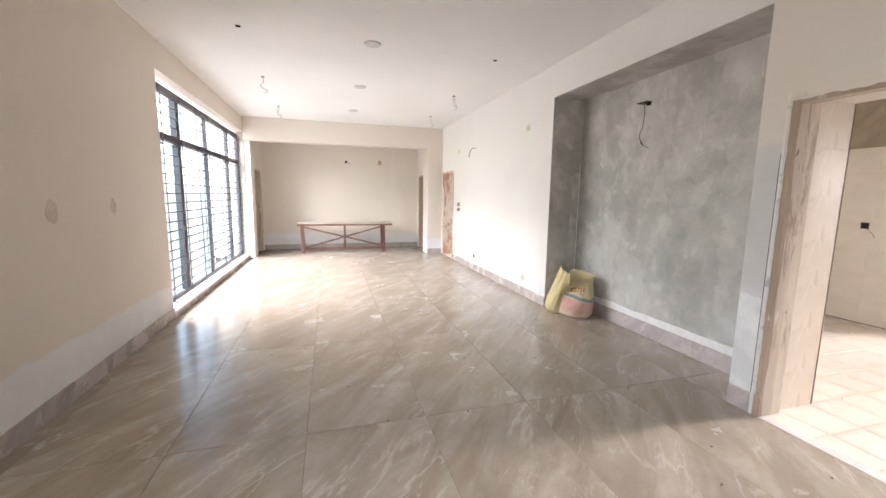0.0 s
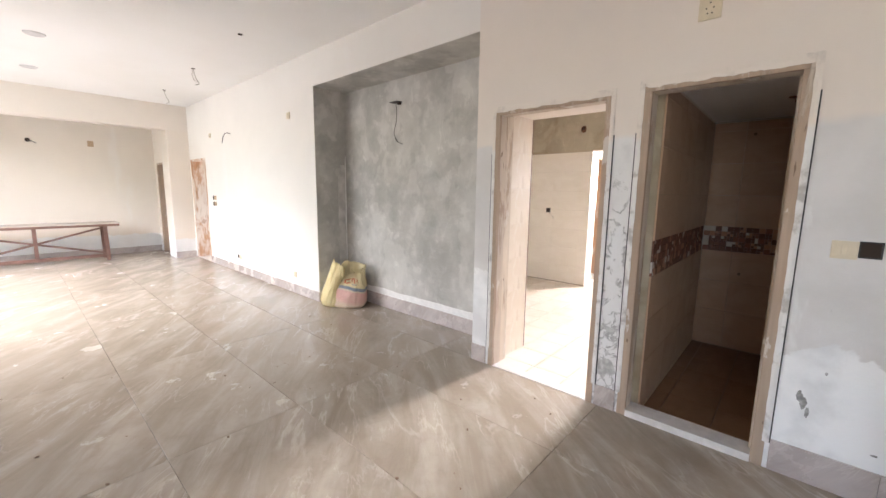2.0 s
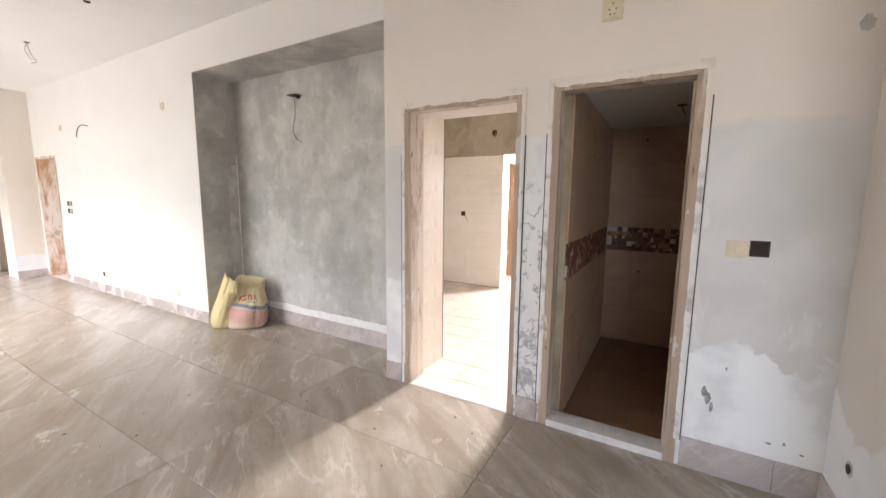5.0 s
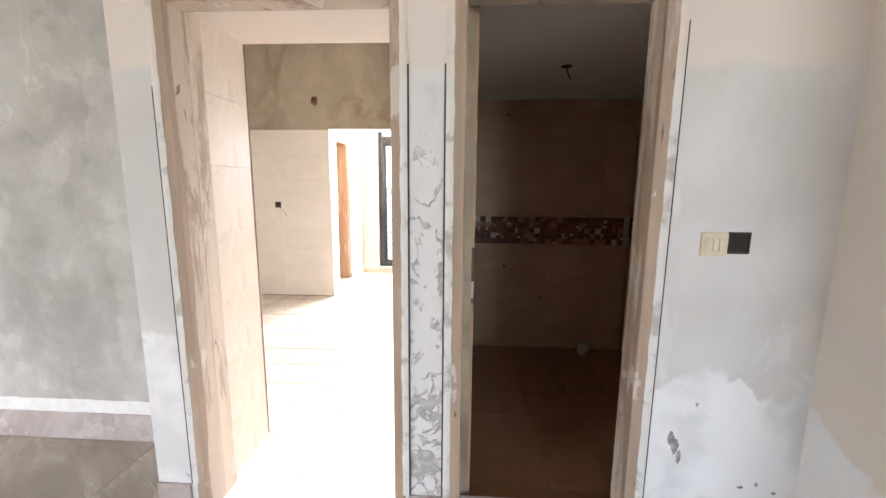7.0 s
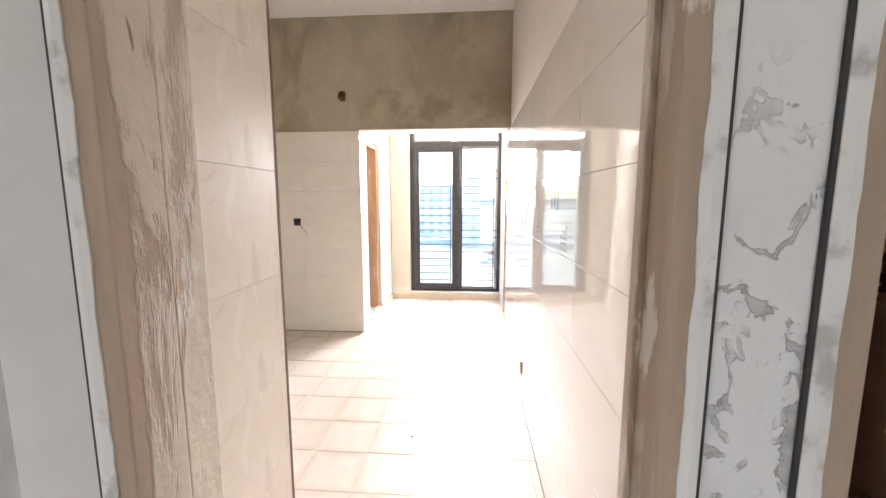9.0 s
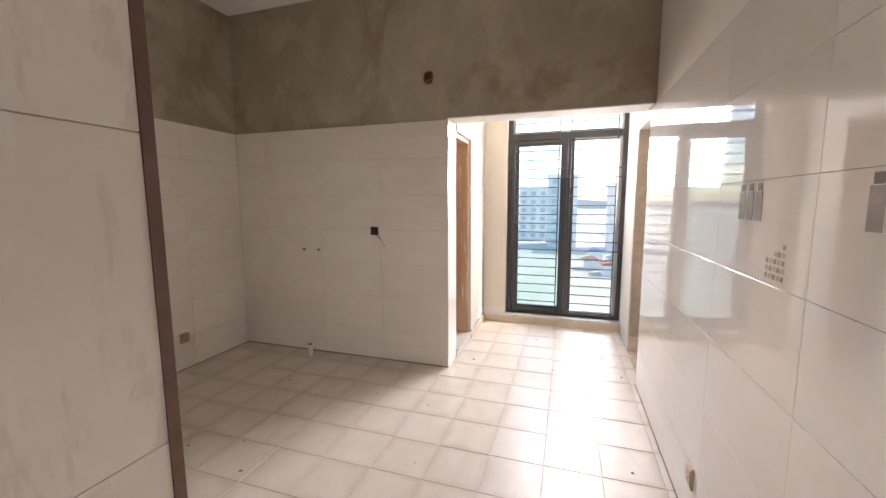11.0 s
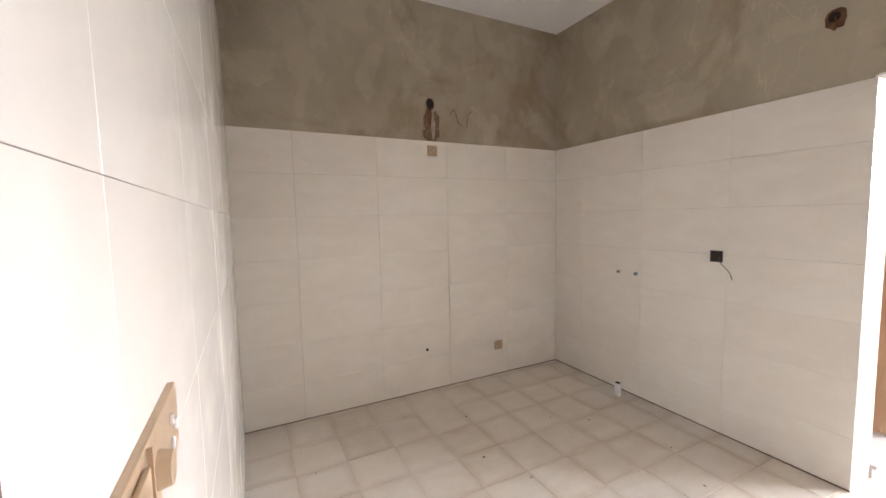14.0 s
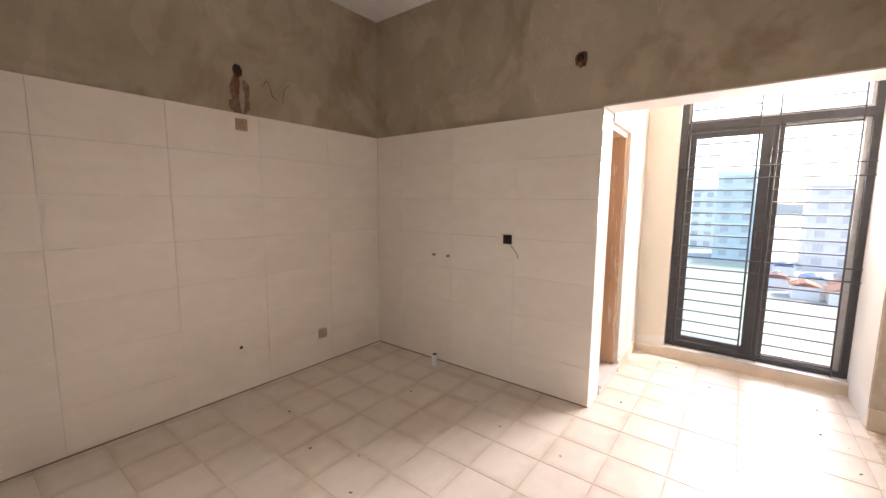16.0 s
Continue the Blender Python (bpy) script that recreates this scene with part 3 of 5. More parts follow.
def door_frame(name, label, y0, y1, top, depth, face=0.05, board=None):
    """A rough frame in the wall x = XR: two jambs and a head with worn edges; board: depth of a wide lining on the far jamb."""
    d = thing(name, (XR, (y0 + y1) / 2, 0), label, "door frame")
    tagged(d, kind="structure")
    out = XR - 0.006
    sub("jamb", boxes((out, XR + depth, y0, y0 + face, 0, top - face), bevel=0.004), wood_frame, d)
    sub("jamb", boxes((out, XR + depth, y1 - face, y1, 0, top - face), bevel=0.004), wood_frame, d)
    sub("head", boxes((out, XR + depth, y0, y1, top - face, top), bevel=0.004), wood_frame, d)
    # a stop bead inside the frame
    sub("stop_bead", boxes((XR + depth * 0.55, XR + depth * 0.8, y0 + face, y0 + face + 0.012, 0, top - face - 0.012), bevel=0.003), wood_frame, d)
    if board:
        sub("lining_board", boxes((XR + depth, XR + board, y1 - face, y1, 0, top - 0.03), bevel=0.004), wood_lining, d, "wide cement-smeared timber board")
    # a raised plaster band laps over the outer part of the frame, its inner rim broken
    cover = face * 0.24
    n = 70
    for side in ("low", "high", "head"):
        bm = bmesh.new()
        rings = []
        for k in range(n + 1):
            u = k / n
            j = 0.003 * noise.noise((u * 16, y0 * 5, top)) + 0.003 * noise.noise((u * 55, y1 * 3, len(side)))
            z = 0.15 + (top + 0.016 - 0.15) * u
            if side == "low":
                edge = [(y0 - 0.016, z), (y0 + cover + j, z)]
            elif side == "high":
                edge = [(y1 - cover + j, z), (y1 + 0.016, z)]
            else:
                y = y0 + cover + (y1 - y0 - 2 * cover) * u
                edge = [(y, top - cover * (2.3 + 1.6 * noise.noise((u * 7, top, 2))) + 1.6 * j), (y, top + 0.016)]
            (ya, za), (yb, zb) = edge
            rings.append([bm.verts.new(q) for q in ((XR + 0.002, ya, za), (XR - 0.009, ya, za), (XR - 0.011, (ya + yb) / 2, (za + zb) / 2), (XR - 0.008, yb, zb), (XR + 0.002, yb, zb))])
        for r, q in zip(rings, rings[1:]):
            for a in range(4):
                bm.faces.new((r[a], r[a + 1], q[a + 1], q[a]))
        sub("plaster_band", bm, band_paint, d, "painted plaster lapped over the frame's edge")
    return d


door_frame("door_1", "empty kitchen doorway lined with dusty raw timber", 0.97, 1.87, 2.11, 0.11, 0.045, 0.20)
door_frame("door_2", "empty bathroom doorway with a raw timber frame", 0.03, 0.80, 2.13, 0.12, 0.055)
tagged(part("reveal_right", boxes((2.86, KX0, 0.905, 0.915, -0.01, 2.11)), tile_edge), "raw tile edge strip of the doorway", "trim", kind="structure")
structure("threshold_kitchen", boxes((XR, 2.80, 1.015, 1.825, -0.02, 0.004), bevel=0.003), sill_stone, "pale stone threshold strip in the kitchen doorway", "threshold")
structure("threshold_bathroom", boxes((XR - 0.01, 2.84, 0.085, 0.745, -0.05, 0.045), bevel=0.004), sill_stone, "raised pale stone kerb of the bathroom doorway", "threshold")
for y, z1 in ((0.951, 1.84), (0.819, 1.84), (0.011, 1.97), (1.889, 1.77)):
    structure("groove", boxes((XR - 0.006, XR + 0.02, y - 0.0032, y + 0.0032, 0.15, z1)), groove_black, "thin black groove cut beside the door frame", "trim")


def side_door(name, x0, x1, y0, y1, top, lining, label, material):
    d = tagged(thing(name, ((x0 + x1) / 2, (y0 + y1) / 2, 0), label, "door frame"), kind="structure")
    w = 0.04
    if lining == "x":   # opening in a wall that runs along y
        sub("jamb", boxes((x0, x1, y0, y0 + w, 0, top - w), bevel=0.004), material, d)
        sub("jamb", boxes((x0, x1, y1 - w, y1, 0, top - w), bevel=0.004), material, d)
        sub("head", boxes((x0, x1, y0, y1, top - w, top), bevel=0.004), material, d)
    else:
        sub("jamb", boxes((x0, x0 + w, y0, y1, 0, top - w), bevel=0.004), material, d)
        sub("jamb", boxes((x1 - w, x1, y0, y1, 0, top - w), bevel=0.004), material, d)
        sub("head", boxes((x0, x1, y0, y1, top - w, top), bevel=0.004), material, d)
    return d


side_door("door_3", XR - 0.006, 2.97, 8.69, 9.60, 2.06, "x", "doorway with orange-brown blotched timber lining", wood_orange)
side_door("door_4", 2.394, 2.66, 10.15, 10.95, 2.02, "x", "alcove doorway with dusty timber frame", wood_frame)
side_door("door_5", -2.1, -1.714, 10.1, 10.9, 2.05, "x", "alcove doorway with dusty grey-brown frame", wood_frame)
side_door("door_6", 6.386, 6.92, 2.45, 2.64, 2.06, "y", "narrow doorway with white-streaked orange-brown timber jambs", wood_streaked)
# The reveal's shade is put into its darker beige colour.
structure("jamb_plaster", boxes((7.03, 7.04, 0.66, 0.872, 0.14, 2.09), (6.25, 6.26, 0.66, 0.72, -0.014, 2.09)), plain("beige plaster darkened for shade", (0.56, 0.48, 0.39), 0.8), "plastered doorway reveal with shade in its beige", "trim")
structure("baseboard_reveal", boxes((7.02, 7.04, 0.66, 0.878, -0.014, 0.14)), skirt_cream, "cream skirting at the foot of the reveal", "skirting")
structure("threshold_nook", boxes((6.386, 6.92, 2.405, 2.65, 0.05, 0.07), bevel=0.004), sill_stone, "pale stone sill of the narrow doorway", "threshold")

# ---- windows ----


def grille(d, fixed, along, a0, a1, z0, z1, uprights, step, ties=()):
    """Horizontal round rods on flat uprights. along: 'y'; fixed: the x of the rods."""
    z = z0 + step * 0.6
    while z < z1:
        sub("rod", tube(bmesh.new(), (fixed, a0, z), (fixed, a1, z), 0.0085, 6), rod_metal, d)
        z += step
    for u in uprights:
        sub("upright", boxes((fixed - 0.014, fixed - 0.004, u - 0.009, u + 0.009, z0, z1)), rod_metal, d)


def pane(d, x, y0, y1, z0, z1, material, stile=0.045, sash_metal=None, deep=0.03):
    """A sash: four profile bars and a pane."""
    sash = sub("sash", boxes((x - deep / 2, x + deep / 2, y0, y0 + stile, z0, z1), (x - deep / 2, x + deep / 2, y1 - stile, y1, z0, z1),
                             (x - deep / 2, x + deep / 2, y0 + stile, y1 - stile, z0, z0 + stile), (x - deep / 2, x + deep / 2, y0 + stile, y1 - stile, z1 - stile, z1)),
               sash_metal or frame_metal, d)
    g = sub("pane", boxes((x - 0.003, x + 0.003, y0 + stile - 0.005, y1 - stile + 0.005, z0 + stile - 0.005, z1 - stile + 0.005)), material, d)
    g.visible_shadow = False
    return sash


FX = XL - 0.15
w1 = tagged(thing("window_1", (FX, 7.4, WZ0), "wide floor-length dark metal window behind a security grille", "window"), kind="structure")
M1 = (6.12, 7.37, 8.72)
sub("window_frame", boxes((FX - 0.03, FX + 0.03, WY0, WY0 + 0.06, 0.1, 2.74), (FX - 0.03, FX + 0.03, WY1 - 0.07, WY1, 0.1, 2.74), (FX - 0.03, FX + 0.03, WY0 + 0.06, WY1 - 0.07, 0.1, 0.15),
    (FX - 0.03, FX + 0.03, WY0 + 0.06, WY1 - 0.07, 2.66, 2.74)), frame_metal, w1)
sub("transom", boxes((FX - 0.035, FX + 0.035, WY0 + 0.06, WY1 - 0.07, 2.10, 2.18)), frame_metal, w1)
for y, w in zip(M1, (0.06, 0.03, 0.035)):
    sub("mullion", boxes((FX - 0.036, FX + 0.036, y - w, y + w, 0.15, 2.10)), frame_metal, w1)
    sub("mullion", boxes((FX - 0.036, FX + 0.036, y - w, y + w, 2.18, 2.66)), frame_metal, w1)
edges = (WY0 + 0.06, *M1, WY1 - 0.07)
for y0, y1 in zip(edges, edges[1:]):
    mid = (y0 + y1) / 2
    for a, b, tint in ((y0, mid, glass_clear), (mid, y1, glass_teal)):
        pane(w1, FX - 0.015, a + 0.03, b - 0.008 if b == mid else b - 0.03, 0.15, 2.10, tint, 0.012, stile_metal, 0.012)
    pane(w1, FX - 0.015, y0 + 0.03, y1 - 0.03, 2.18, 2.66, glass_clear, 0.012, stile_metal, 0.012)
grille(w1, FX + 0.055, "y", WY0, WY1, 0.10, 2.72, (5.55, 6.2, 6.85, 7.45, 8.1, 8.75, 9.3), 0.117)
sub("lock", boxes((FX + 0.03, FX + 0.06, 6.05, 6.11, 0.95, 1.02), bevel=0.006), frame_metal, w1, "black sash lock")
structure("window_sill_1", boxes((FX + 0.03, XL + 0.02, WY0 + 0.002, WY1 - 0.002, WZ0 - 0.022, WZ0 + 0.01), bevel=0.004), sill_stone, "pale stone sill under the long window", "sill")
structure("window_reveal", boxes((XL - 0.25, XL - 0.002, WY1 - 0.004, WY1 + 0.004, 0.1, 2.8)), cement_grey, "unpainted grey cement window reveal", "trim")

GX = 7.72
w2 = tagged(thing("window_2", (GX, 1.52, 0.09), "tall dark grey metal sliding window with a steel rod grille", "window"), kind="structure")
sub("window_frame", boxes((GX - 0.04, GX + 0.04, NY1 - 0.055, NY1, 0.1, 2.85), (GX - 0.04, GX + 0.04, NY0, NY0 + 0.045, 0.1, 2.85), (GX - 0.04, GX + 0.04, NY0 + 0.045, NY1 - 0.055, 0.1, 0.135),
    (GX - 0.04, GX + 0.04, NY0 + 0.045, NY1 - 0.055, 2.79, 2.85)), frame_metal, w2)
sub("transom", boxes((GX - 0.045, GX + 0.045, NY0 + 0.045, NY1 - 0.055, 2.15, 2.215)), frame_metal, w2)
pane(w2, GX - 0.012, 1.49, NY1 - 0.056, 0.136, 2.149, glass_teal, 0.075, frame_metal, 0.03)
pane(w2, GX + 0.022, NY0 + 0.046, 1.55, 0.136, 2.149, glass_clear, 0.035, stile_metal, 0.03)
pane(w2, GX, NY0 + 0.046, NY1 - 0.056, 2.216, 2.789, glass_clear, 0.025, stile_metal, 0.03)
sub("lock", boxes((GX - 0.06, GX - 0.028, 1.50, 1.545, 1.10, 1.26), bevel=0.008), frame_metal, w2, "black sash lock")
sub("meeting_stile", boxes((GX - 0.03, GX + 0.035, 1.42, 1.489, 0.136, 2.149)), frame_metal, w2)
RX = NX + 0.045
for k in range(26):
    z = 0.17 + 0.1025 * k
    spans = ((NY0, NY1),) if k in (7, 8, 15, 16) else ((1.585, 2.08), (0.98, 1.46))
    for a, c in spans:
        sub("rod", tube(bmesh.new(), (RX, a, z), (RX, c, z), 0.006, 6), rod_metal, w2)
for u in (2.08, 1.585, 1.46, 0.98):
    sub("upright", tube(bmesh.new(), (RX + 0.012, u, 0.09), (RX + 0.012, u, 2.85), 0.007, 6), rod_metal, w2)
structure("window_sill_2", boxes((NX - 0.012, GX - 0.04, NY0 + 0.002, NY1 - 0.002, 0.075, 0.1), bevel=0.004), sill_stone, "pale stone sill under the nook window", "sill")
structure("lintel_edge", boxes((KX1 + 0.002, 6.385, 0.93, 2.43, 2.118, 2.127)), paint_plain, "cream painted underside of the lintel", "trim")

# ---- trestle bench ----
b = thing("work_bench", (0.34, 10.42, 0), "long rough red-brown timber workbench with a plywood top", "bench")
sub("benchtop", boxes((-0.84, 1.53, 10.22, 10.78, 0.735, 0.755), bevel=0.003), wood_bench_top, b, "grimy pale plywood top")
sub("apron", boxes((-0.83, 1.52, 10.215, 10.24, 0.69, 0.735), bevel=0.003), wood_bench, b)
sub("apron", boxes((-0.83, 1.52, 10.76, 10.785, 0.69, 0.735), bevel=0.003), wood_bench, b)
for x in (-0.70, 1.31):
    for y in (10.26, 10.71):
        bm = boxes((x - 0.03, x + 0.03, y - 0.02, y + 0.02, 0, 0.69), bevel=0.004)
        for v in bm.verts:
            if v.co.z > 0.4:
                v.co.x += -0.04 if x < 0 else -0.01
        sub("leg", bm, wood_bench, b)
    sub("cross_rail", boxes((x - 0.02, x + 0.02, 10.285, 10.69, 0.10, 0.14), bevel=0.003), wood_bench, b)
sub("post", boxes((0.28, 0.335, 10.255, 10.285, 0.075, 0.69), bevel=0.003), wood_bench, b)
sub("stretcher", boxes((-0.68, 1.29, 10.29, 10.33, 0.075, 0.135), bevel=0.004), wood_bench, b)


def brace(a, c, w, label):
    bm = bmesh.new()
    a, c = Vector(a), Vector(c)
    n = (c - a).normalized()
    box(bm, -(c - a).length / 2, (c - a).length / 2, -0.01, 0.01, -w / 2, w / 2, 0.003)
    bm.transform(Matrix.Translation((a + c) / 2) @ Matrix.Rotation(-math.atan2(n.z, n.x), 4, "Y"))
    return sub("brace", bm, wood_bench, b, label)


brace((-0.68, 10.24, 0.66), (1.28, 10.24, 0.16), 0.035, "dark diagonal batten")
brace((-0.66, 10.265, 0.14), (1.26, 10.265, 0.67), 0.035, "pale diagonal batten")

# ---- cement sacks in the niche ----


def sack_cloth():
    n = Nodes("printed woven plastic sack", 0.5)
    z = n.math("ADD", n.math("ADD", n.axis(2), n.math("MULTIPLY", n.axis(0), 0.16)), n.math("MULTIPLY", n.noise(5, 2), 0.05))
    c = n.mix(n.step(z, 0.06, 0.14), (0.72, 0.58, 0.45), (0.72, 0.42, 0.36))
    c = n.mix(n.step(z, 0.245, 0.25), c, (0.68, 0.55, 0.42))
    c = n.mix(n.step(z, 0.262, 0.266), c, (0.24, 0.28, 0.32))
    c = n.mix(n.step(z, 0.296, 0.30), c, (0.72, 0.62, 0.36))
    c = n.mix(n.math("MULTIPLY", n.step(n.noise(7, 5), 0.45, 0.75), 0.35), c, (0.64, 0.52, 0.38))
    return n.done(c, None, n.math("ADD", n.math("MULTIPLY", n.noise(11, 4, 0.6, distort=0.8), 2.0), n.noise(160, 2)), 0.008)


def yellow_cloth():
    n = Nodes("yellow woven plastic sack", 0.6)
    c = n.mix(n.step(n.noise(5, 5), 0.35, 0.75), (0.72, 0.61, 0.33), (0.62, 0.48, 0.23))
    c = n.mix(n.math("MULTIPLY", n.step(n.noise(3.2, 3, at=n.mapped((1, 1, 0.5))), 0.58, 0.62), 0.6), c, (0.62, 0.33, 0.16))
    return n.done(c, None, n.math("ADD", n.math("MULTIPLY", n.noise(11, 4, 0.6, distort=0.8), 2.0), n.noise(160, 2)), 0.008)


red_print, grey_print = plain("red print", (0.55, 0.11, 0.05), 0.6), plain("grey print", (0.28, 0.28, 0.30), 0.6)


def sack_point(u, v, w, d, h, lean, seed):
    """A point of a slumped sack: u round it, v up it."""
    a = 2 * math.pi * u
    cu, su = math.cos(a), math.sin(a)
    p = 0.78
    belly = 1.0 + 0.10 * math.sin(math.pi * min(1.0, v * 1.3)) - 0.26 * v ** 2
    flat = 1.0 - 0.42 * v ** 2
    foot = min(1.0, 0.86 + v * 2.2)
    crease = 0.16 * abs(noise.noise((cu * 2.4 + seed * 3, su * 2.4, v * 1.3))) + 0.11 * abs(noise.noise((cu * 5.5 + seed, su * 5.5 + v * 2, v * 3.1))) + 0.06 * abs(noise.noise((cu * 11, su * 11 + seed, v * 6)))
    fold = 0.09 - crease + 0.15 * noise.noise((cu * 1.7 + seed, su * 1.7, v * 2.4)) + 0.05 * noise.noise((cu * 9 + seed, su * 9, v * 2))
    r = belly * foot + fold * (0.45 + v)
    x = w / 2 * r * math.copysign(abs(cu) ** p, cu)
    y = d / 2 * r * flat * math.copysign(abs(su) ** p, su)
    x -= 0.06 * max(0.0, -cu) ** 5 * (v ** 5 + 0.8 * (1 - v) ** 4)
    z = h * v * (1 + 0.12 * su * v * v + (0.09 * noise.noise((cu * 1.3 + seed * 2, su * 1.3, 1.0)) + 0.05 * noise.noise((cu * 4 + seed, su * 4, 2.0))) * v)
    return Vector((x + lean[0] * v, y + lean[1] * v, z))


def sack(at, turn, w, d, h, lean, seed, cloth, label):
    s = thing("cement_sack", at, label, "sack", "sacks in the niche")
    s.rotation_euler = (0, 0, radians(turn))
    bm = bmesh.new()
    nu, nv = 88, 44
    rings = [[bm.verts.new(sack_point(i / nu, j / nv, w, d, h, lean, seed)) for i in range(nu)] for j in range(nv + 1)]
    # the open mouth turns inwards and sinks
    for depth, shrink in ((0.012, 0.95), (0.13, 0.86), (0.16, 0.5)):
        top = [v.co.copy() for v in rings[nv]]
        c = sum(top, Vector()) / nu
        rings.append([bm.verts.new(c + (q - c) * shrink - Vector((0, 0, depth))) for q in top])
    for r, q in zip(rings, rings[1:]):
        for i in range(nu):
            bm.faces.new((r[i], r[(i + 1) % nu], q[(i + 1) % nu], q[i]))
    bm.faces.new(rings[0][::-1])
    bm.faces.new(rings[-1])
    part("cloth", bm, cloth, s, smooth=True)
    return s, (w, d, h, lean, seed)


def print_patch(s, shape, u0, u1, v0, v1, slant, material, name="print_mark"):
    bm = bmesh.new()
    n = 6
    rows = []
    for i in range(n + 1):
        f = i / n
        col = []
        for g in (0.0, 1.0):
            u, v = u0 + (u1 - u0) * f, v0 + (v1 - v0) * g + slant * f
            p = sack_point(u, v, *shape)
            o = sack_point(u + 0.01, v, *shape) - sack_point(u - 0.01, v, *shape)
            nrm = o.cross(sack_point(u, v + 0.02, *shape) - sack_point(u, v - 0.02, *shape)).normalized()
            col.append(bm.verts.new(p + nrm * 0.003))
        rows.append(col)
    for r, q in zip(rows, rows[1:]):
        bm.faces.new((r[0], q[0], q[1], r[1]))
    part(name, bm, material, s)


s1, f1 = sack((2.885, 4.17, 0), -52, 0.40, 0.29, 0.49, (0.02, 0.03), 1.0, sack_cloth(), "half-empty printed yellow and pink cement sack with open mouth")
for u0, u1, v0, v1, sl in ((0.72, 0.735, 0.68, 0.80, 0.0), (0.735, 0.76, 0.78, 0.81, 0.0), (0.74, 0.765, 0.67, 0.70, 0.01), (0.775, 0.785, 0.68, 0.79, 0.0),
                           (0.785, 0.81, 0.76, 0.79, 0.01), (0.80, 0.81, 0.66, 0.76, 0.0), (0.825, 0.835, 0.69, 0.79, 0.0)):
    print_patch(s1, f1, u0, u1, v0, v1, sl, red_print)
for u0, u1, v0, v1, sl in ((0.665, 0.70, 0.71, 0.77, 0.02), (0.78, 0.83, 0.61, 0.63, 0.0)):
    print_patch(s1, f1, u0, u1, v0, v1, sl, grey_print)
s2, f2 = sack((2.775, 4.45, 0), 70, 0.36, 0.25, 0.52, (-0.12, -0.10), 5.0, yellow_cloth(), "crumpled yellow cement sack leaning in the niche corner")
for u0, u1, v0, v1 in ((0.20, 0.21, 0.35, 0.55), (0.225, 0.232, 0.4, 0.52)):
    print_patch(s2, f2, u0, u1, v0, v1, 0.0, grey_print)

# ---- switches, sockets, cables and fittings ----


def plate_on(name, label, at, normal, w, h, material, holes=True, gangs=0, group=""):
    """A switch or socket plate; at is its middle on the wall, normal one of '-x', '+x', '+y', '-y'."""
    turn = {"-x": -90, "+x": 90, "+y": 180, "-y": 0}[normal]
    p = thing(name, at, label, "socket" if holes else "switch", group)
    p.rotation_euler = (0, 0, radians(turn))
    part("plate", boxes((-w / 2, w / 2, -0.009, 0.003, -h / 2, h / 2), bevel=0.003), material, p)
    part("raised_face", boxes((-w * 0.40, w * 0.40, -0.0125, -0.008, -h * 0.38, h * 0.38), bevel=0.0015), material, p)
    if holes:
        for x, z in ((0, 0.22), (-0.16, -0.02), (0.16, -0.02), (-0.1, -0.24), (0.1, -0.24)):
            part("pin_hole", tube(bmesh.new(), (w * x, -0.0134, h * z), (w * x, -0.010, h * z), 0.0042, 8), dark_plastic, p)
    for g in range(gangs):
        x = (g - (gangs - 1) / 2) * w * 0.7 / gangs
        part("rocker", boxes((x - w * 0.3 / gangs, x + w * 0.3 / gangs, -0.017, -0.012, -h * 0.28, h * 0.28), bevel=0.002), material, p)
    return p


def back_box(label, at, normal, w=0.075, h=0.075):
    turn = {"-x": -90, "+x": 90, "+y": 180, "-y": 0}[normal]
    p = thing("back_box", at, label, "wall box")
    p.rotation_euler = (0, 0, radians(turn))
    part("rim", boxes((-w / 2, w / 2, -0.006, 0.0, h / 2 - 0.006, h / 2), (-w / 2, w / 2, -0.006, 0.0, -h / 2, -h / 2 + 0.006), (-w / 2, -w / 2 + 0.006, -0.006, 0, -h / 2 + 0.006, h / 2 - 0.006),
                      (w / 2 - 0.006, w / 2, -0.006, 0, -h / 2 + 0.006, h / 2 - 0.006)), dark_plastic, p)
    part("inside", boxes((-w / 2 + 0.006, w / 2 - 0.006, -0.002, 0.0, -h / 2 + 0.006, h / 2 - 0.006)), hole_dark, p)
    return p


def loose_wire(name, label, points, r, material):
    d = thing(name, points[0], label, "cable")
    cable("strand", points, r, material, d)
    return d


plate_on("wall_socket", "gold-beige socket plate high on the patched wall", (XR, 0.497, 2.463), "-x", 0.105, 0.115, cream_plastic)
plate_on("light_switch", "cream switch plate beside the bathroom doorway", (XR, -0.150, 1.222), "-x", 0.092, 0.085, cream_plastic, False, 3)
bb = back_box("open black wall box beside a switch plate", (XR, -0.235, 1.228), "-x", 0.078, 0.078)
for y, z in ((5.248, 2.453), (5.235, 0.272), (7.21, 0.279), (8.33, 2.446)):
    plate_on("wall_socket", "small cream socket plate on the pale hall wall", (XR, y, z), "-x", 0.085, 0.085, cream_plastic, group="hall wall sockets")
back_box("open dark wall box beside a low socket", (XR, 7.295, 0.283), "-x", 0.07, 0.07)
for z in (1.295, 1.18):
    plate_on("light_switch", "grey and cream double switch plate near the far doorway", (XR, 8.26, z), "-x", 0.085, 0.075, brass_plastic, False, 2)
    back_box("open dark box beside a switch plate", (XR, 8.35, z), "-x", 0.075, 0.075)
loose_wire("hanging_wire", "short dark cable sticking out of the hall wall", [(XR, 7.33, 2.40), (XR - 0.07, 7.33, 2.40), (XR - 0.10, 7.38, 2.34), (XR - 0.10, 7.44, 2.24)], 0.006, wire_dark)
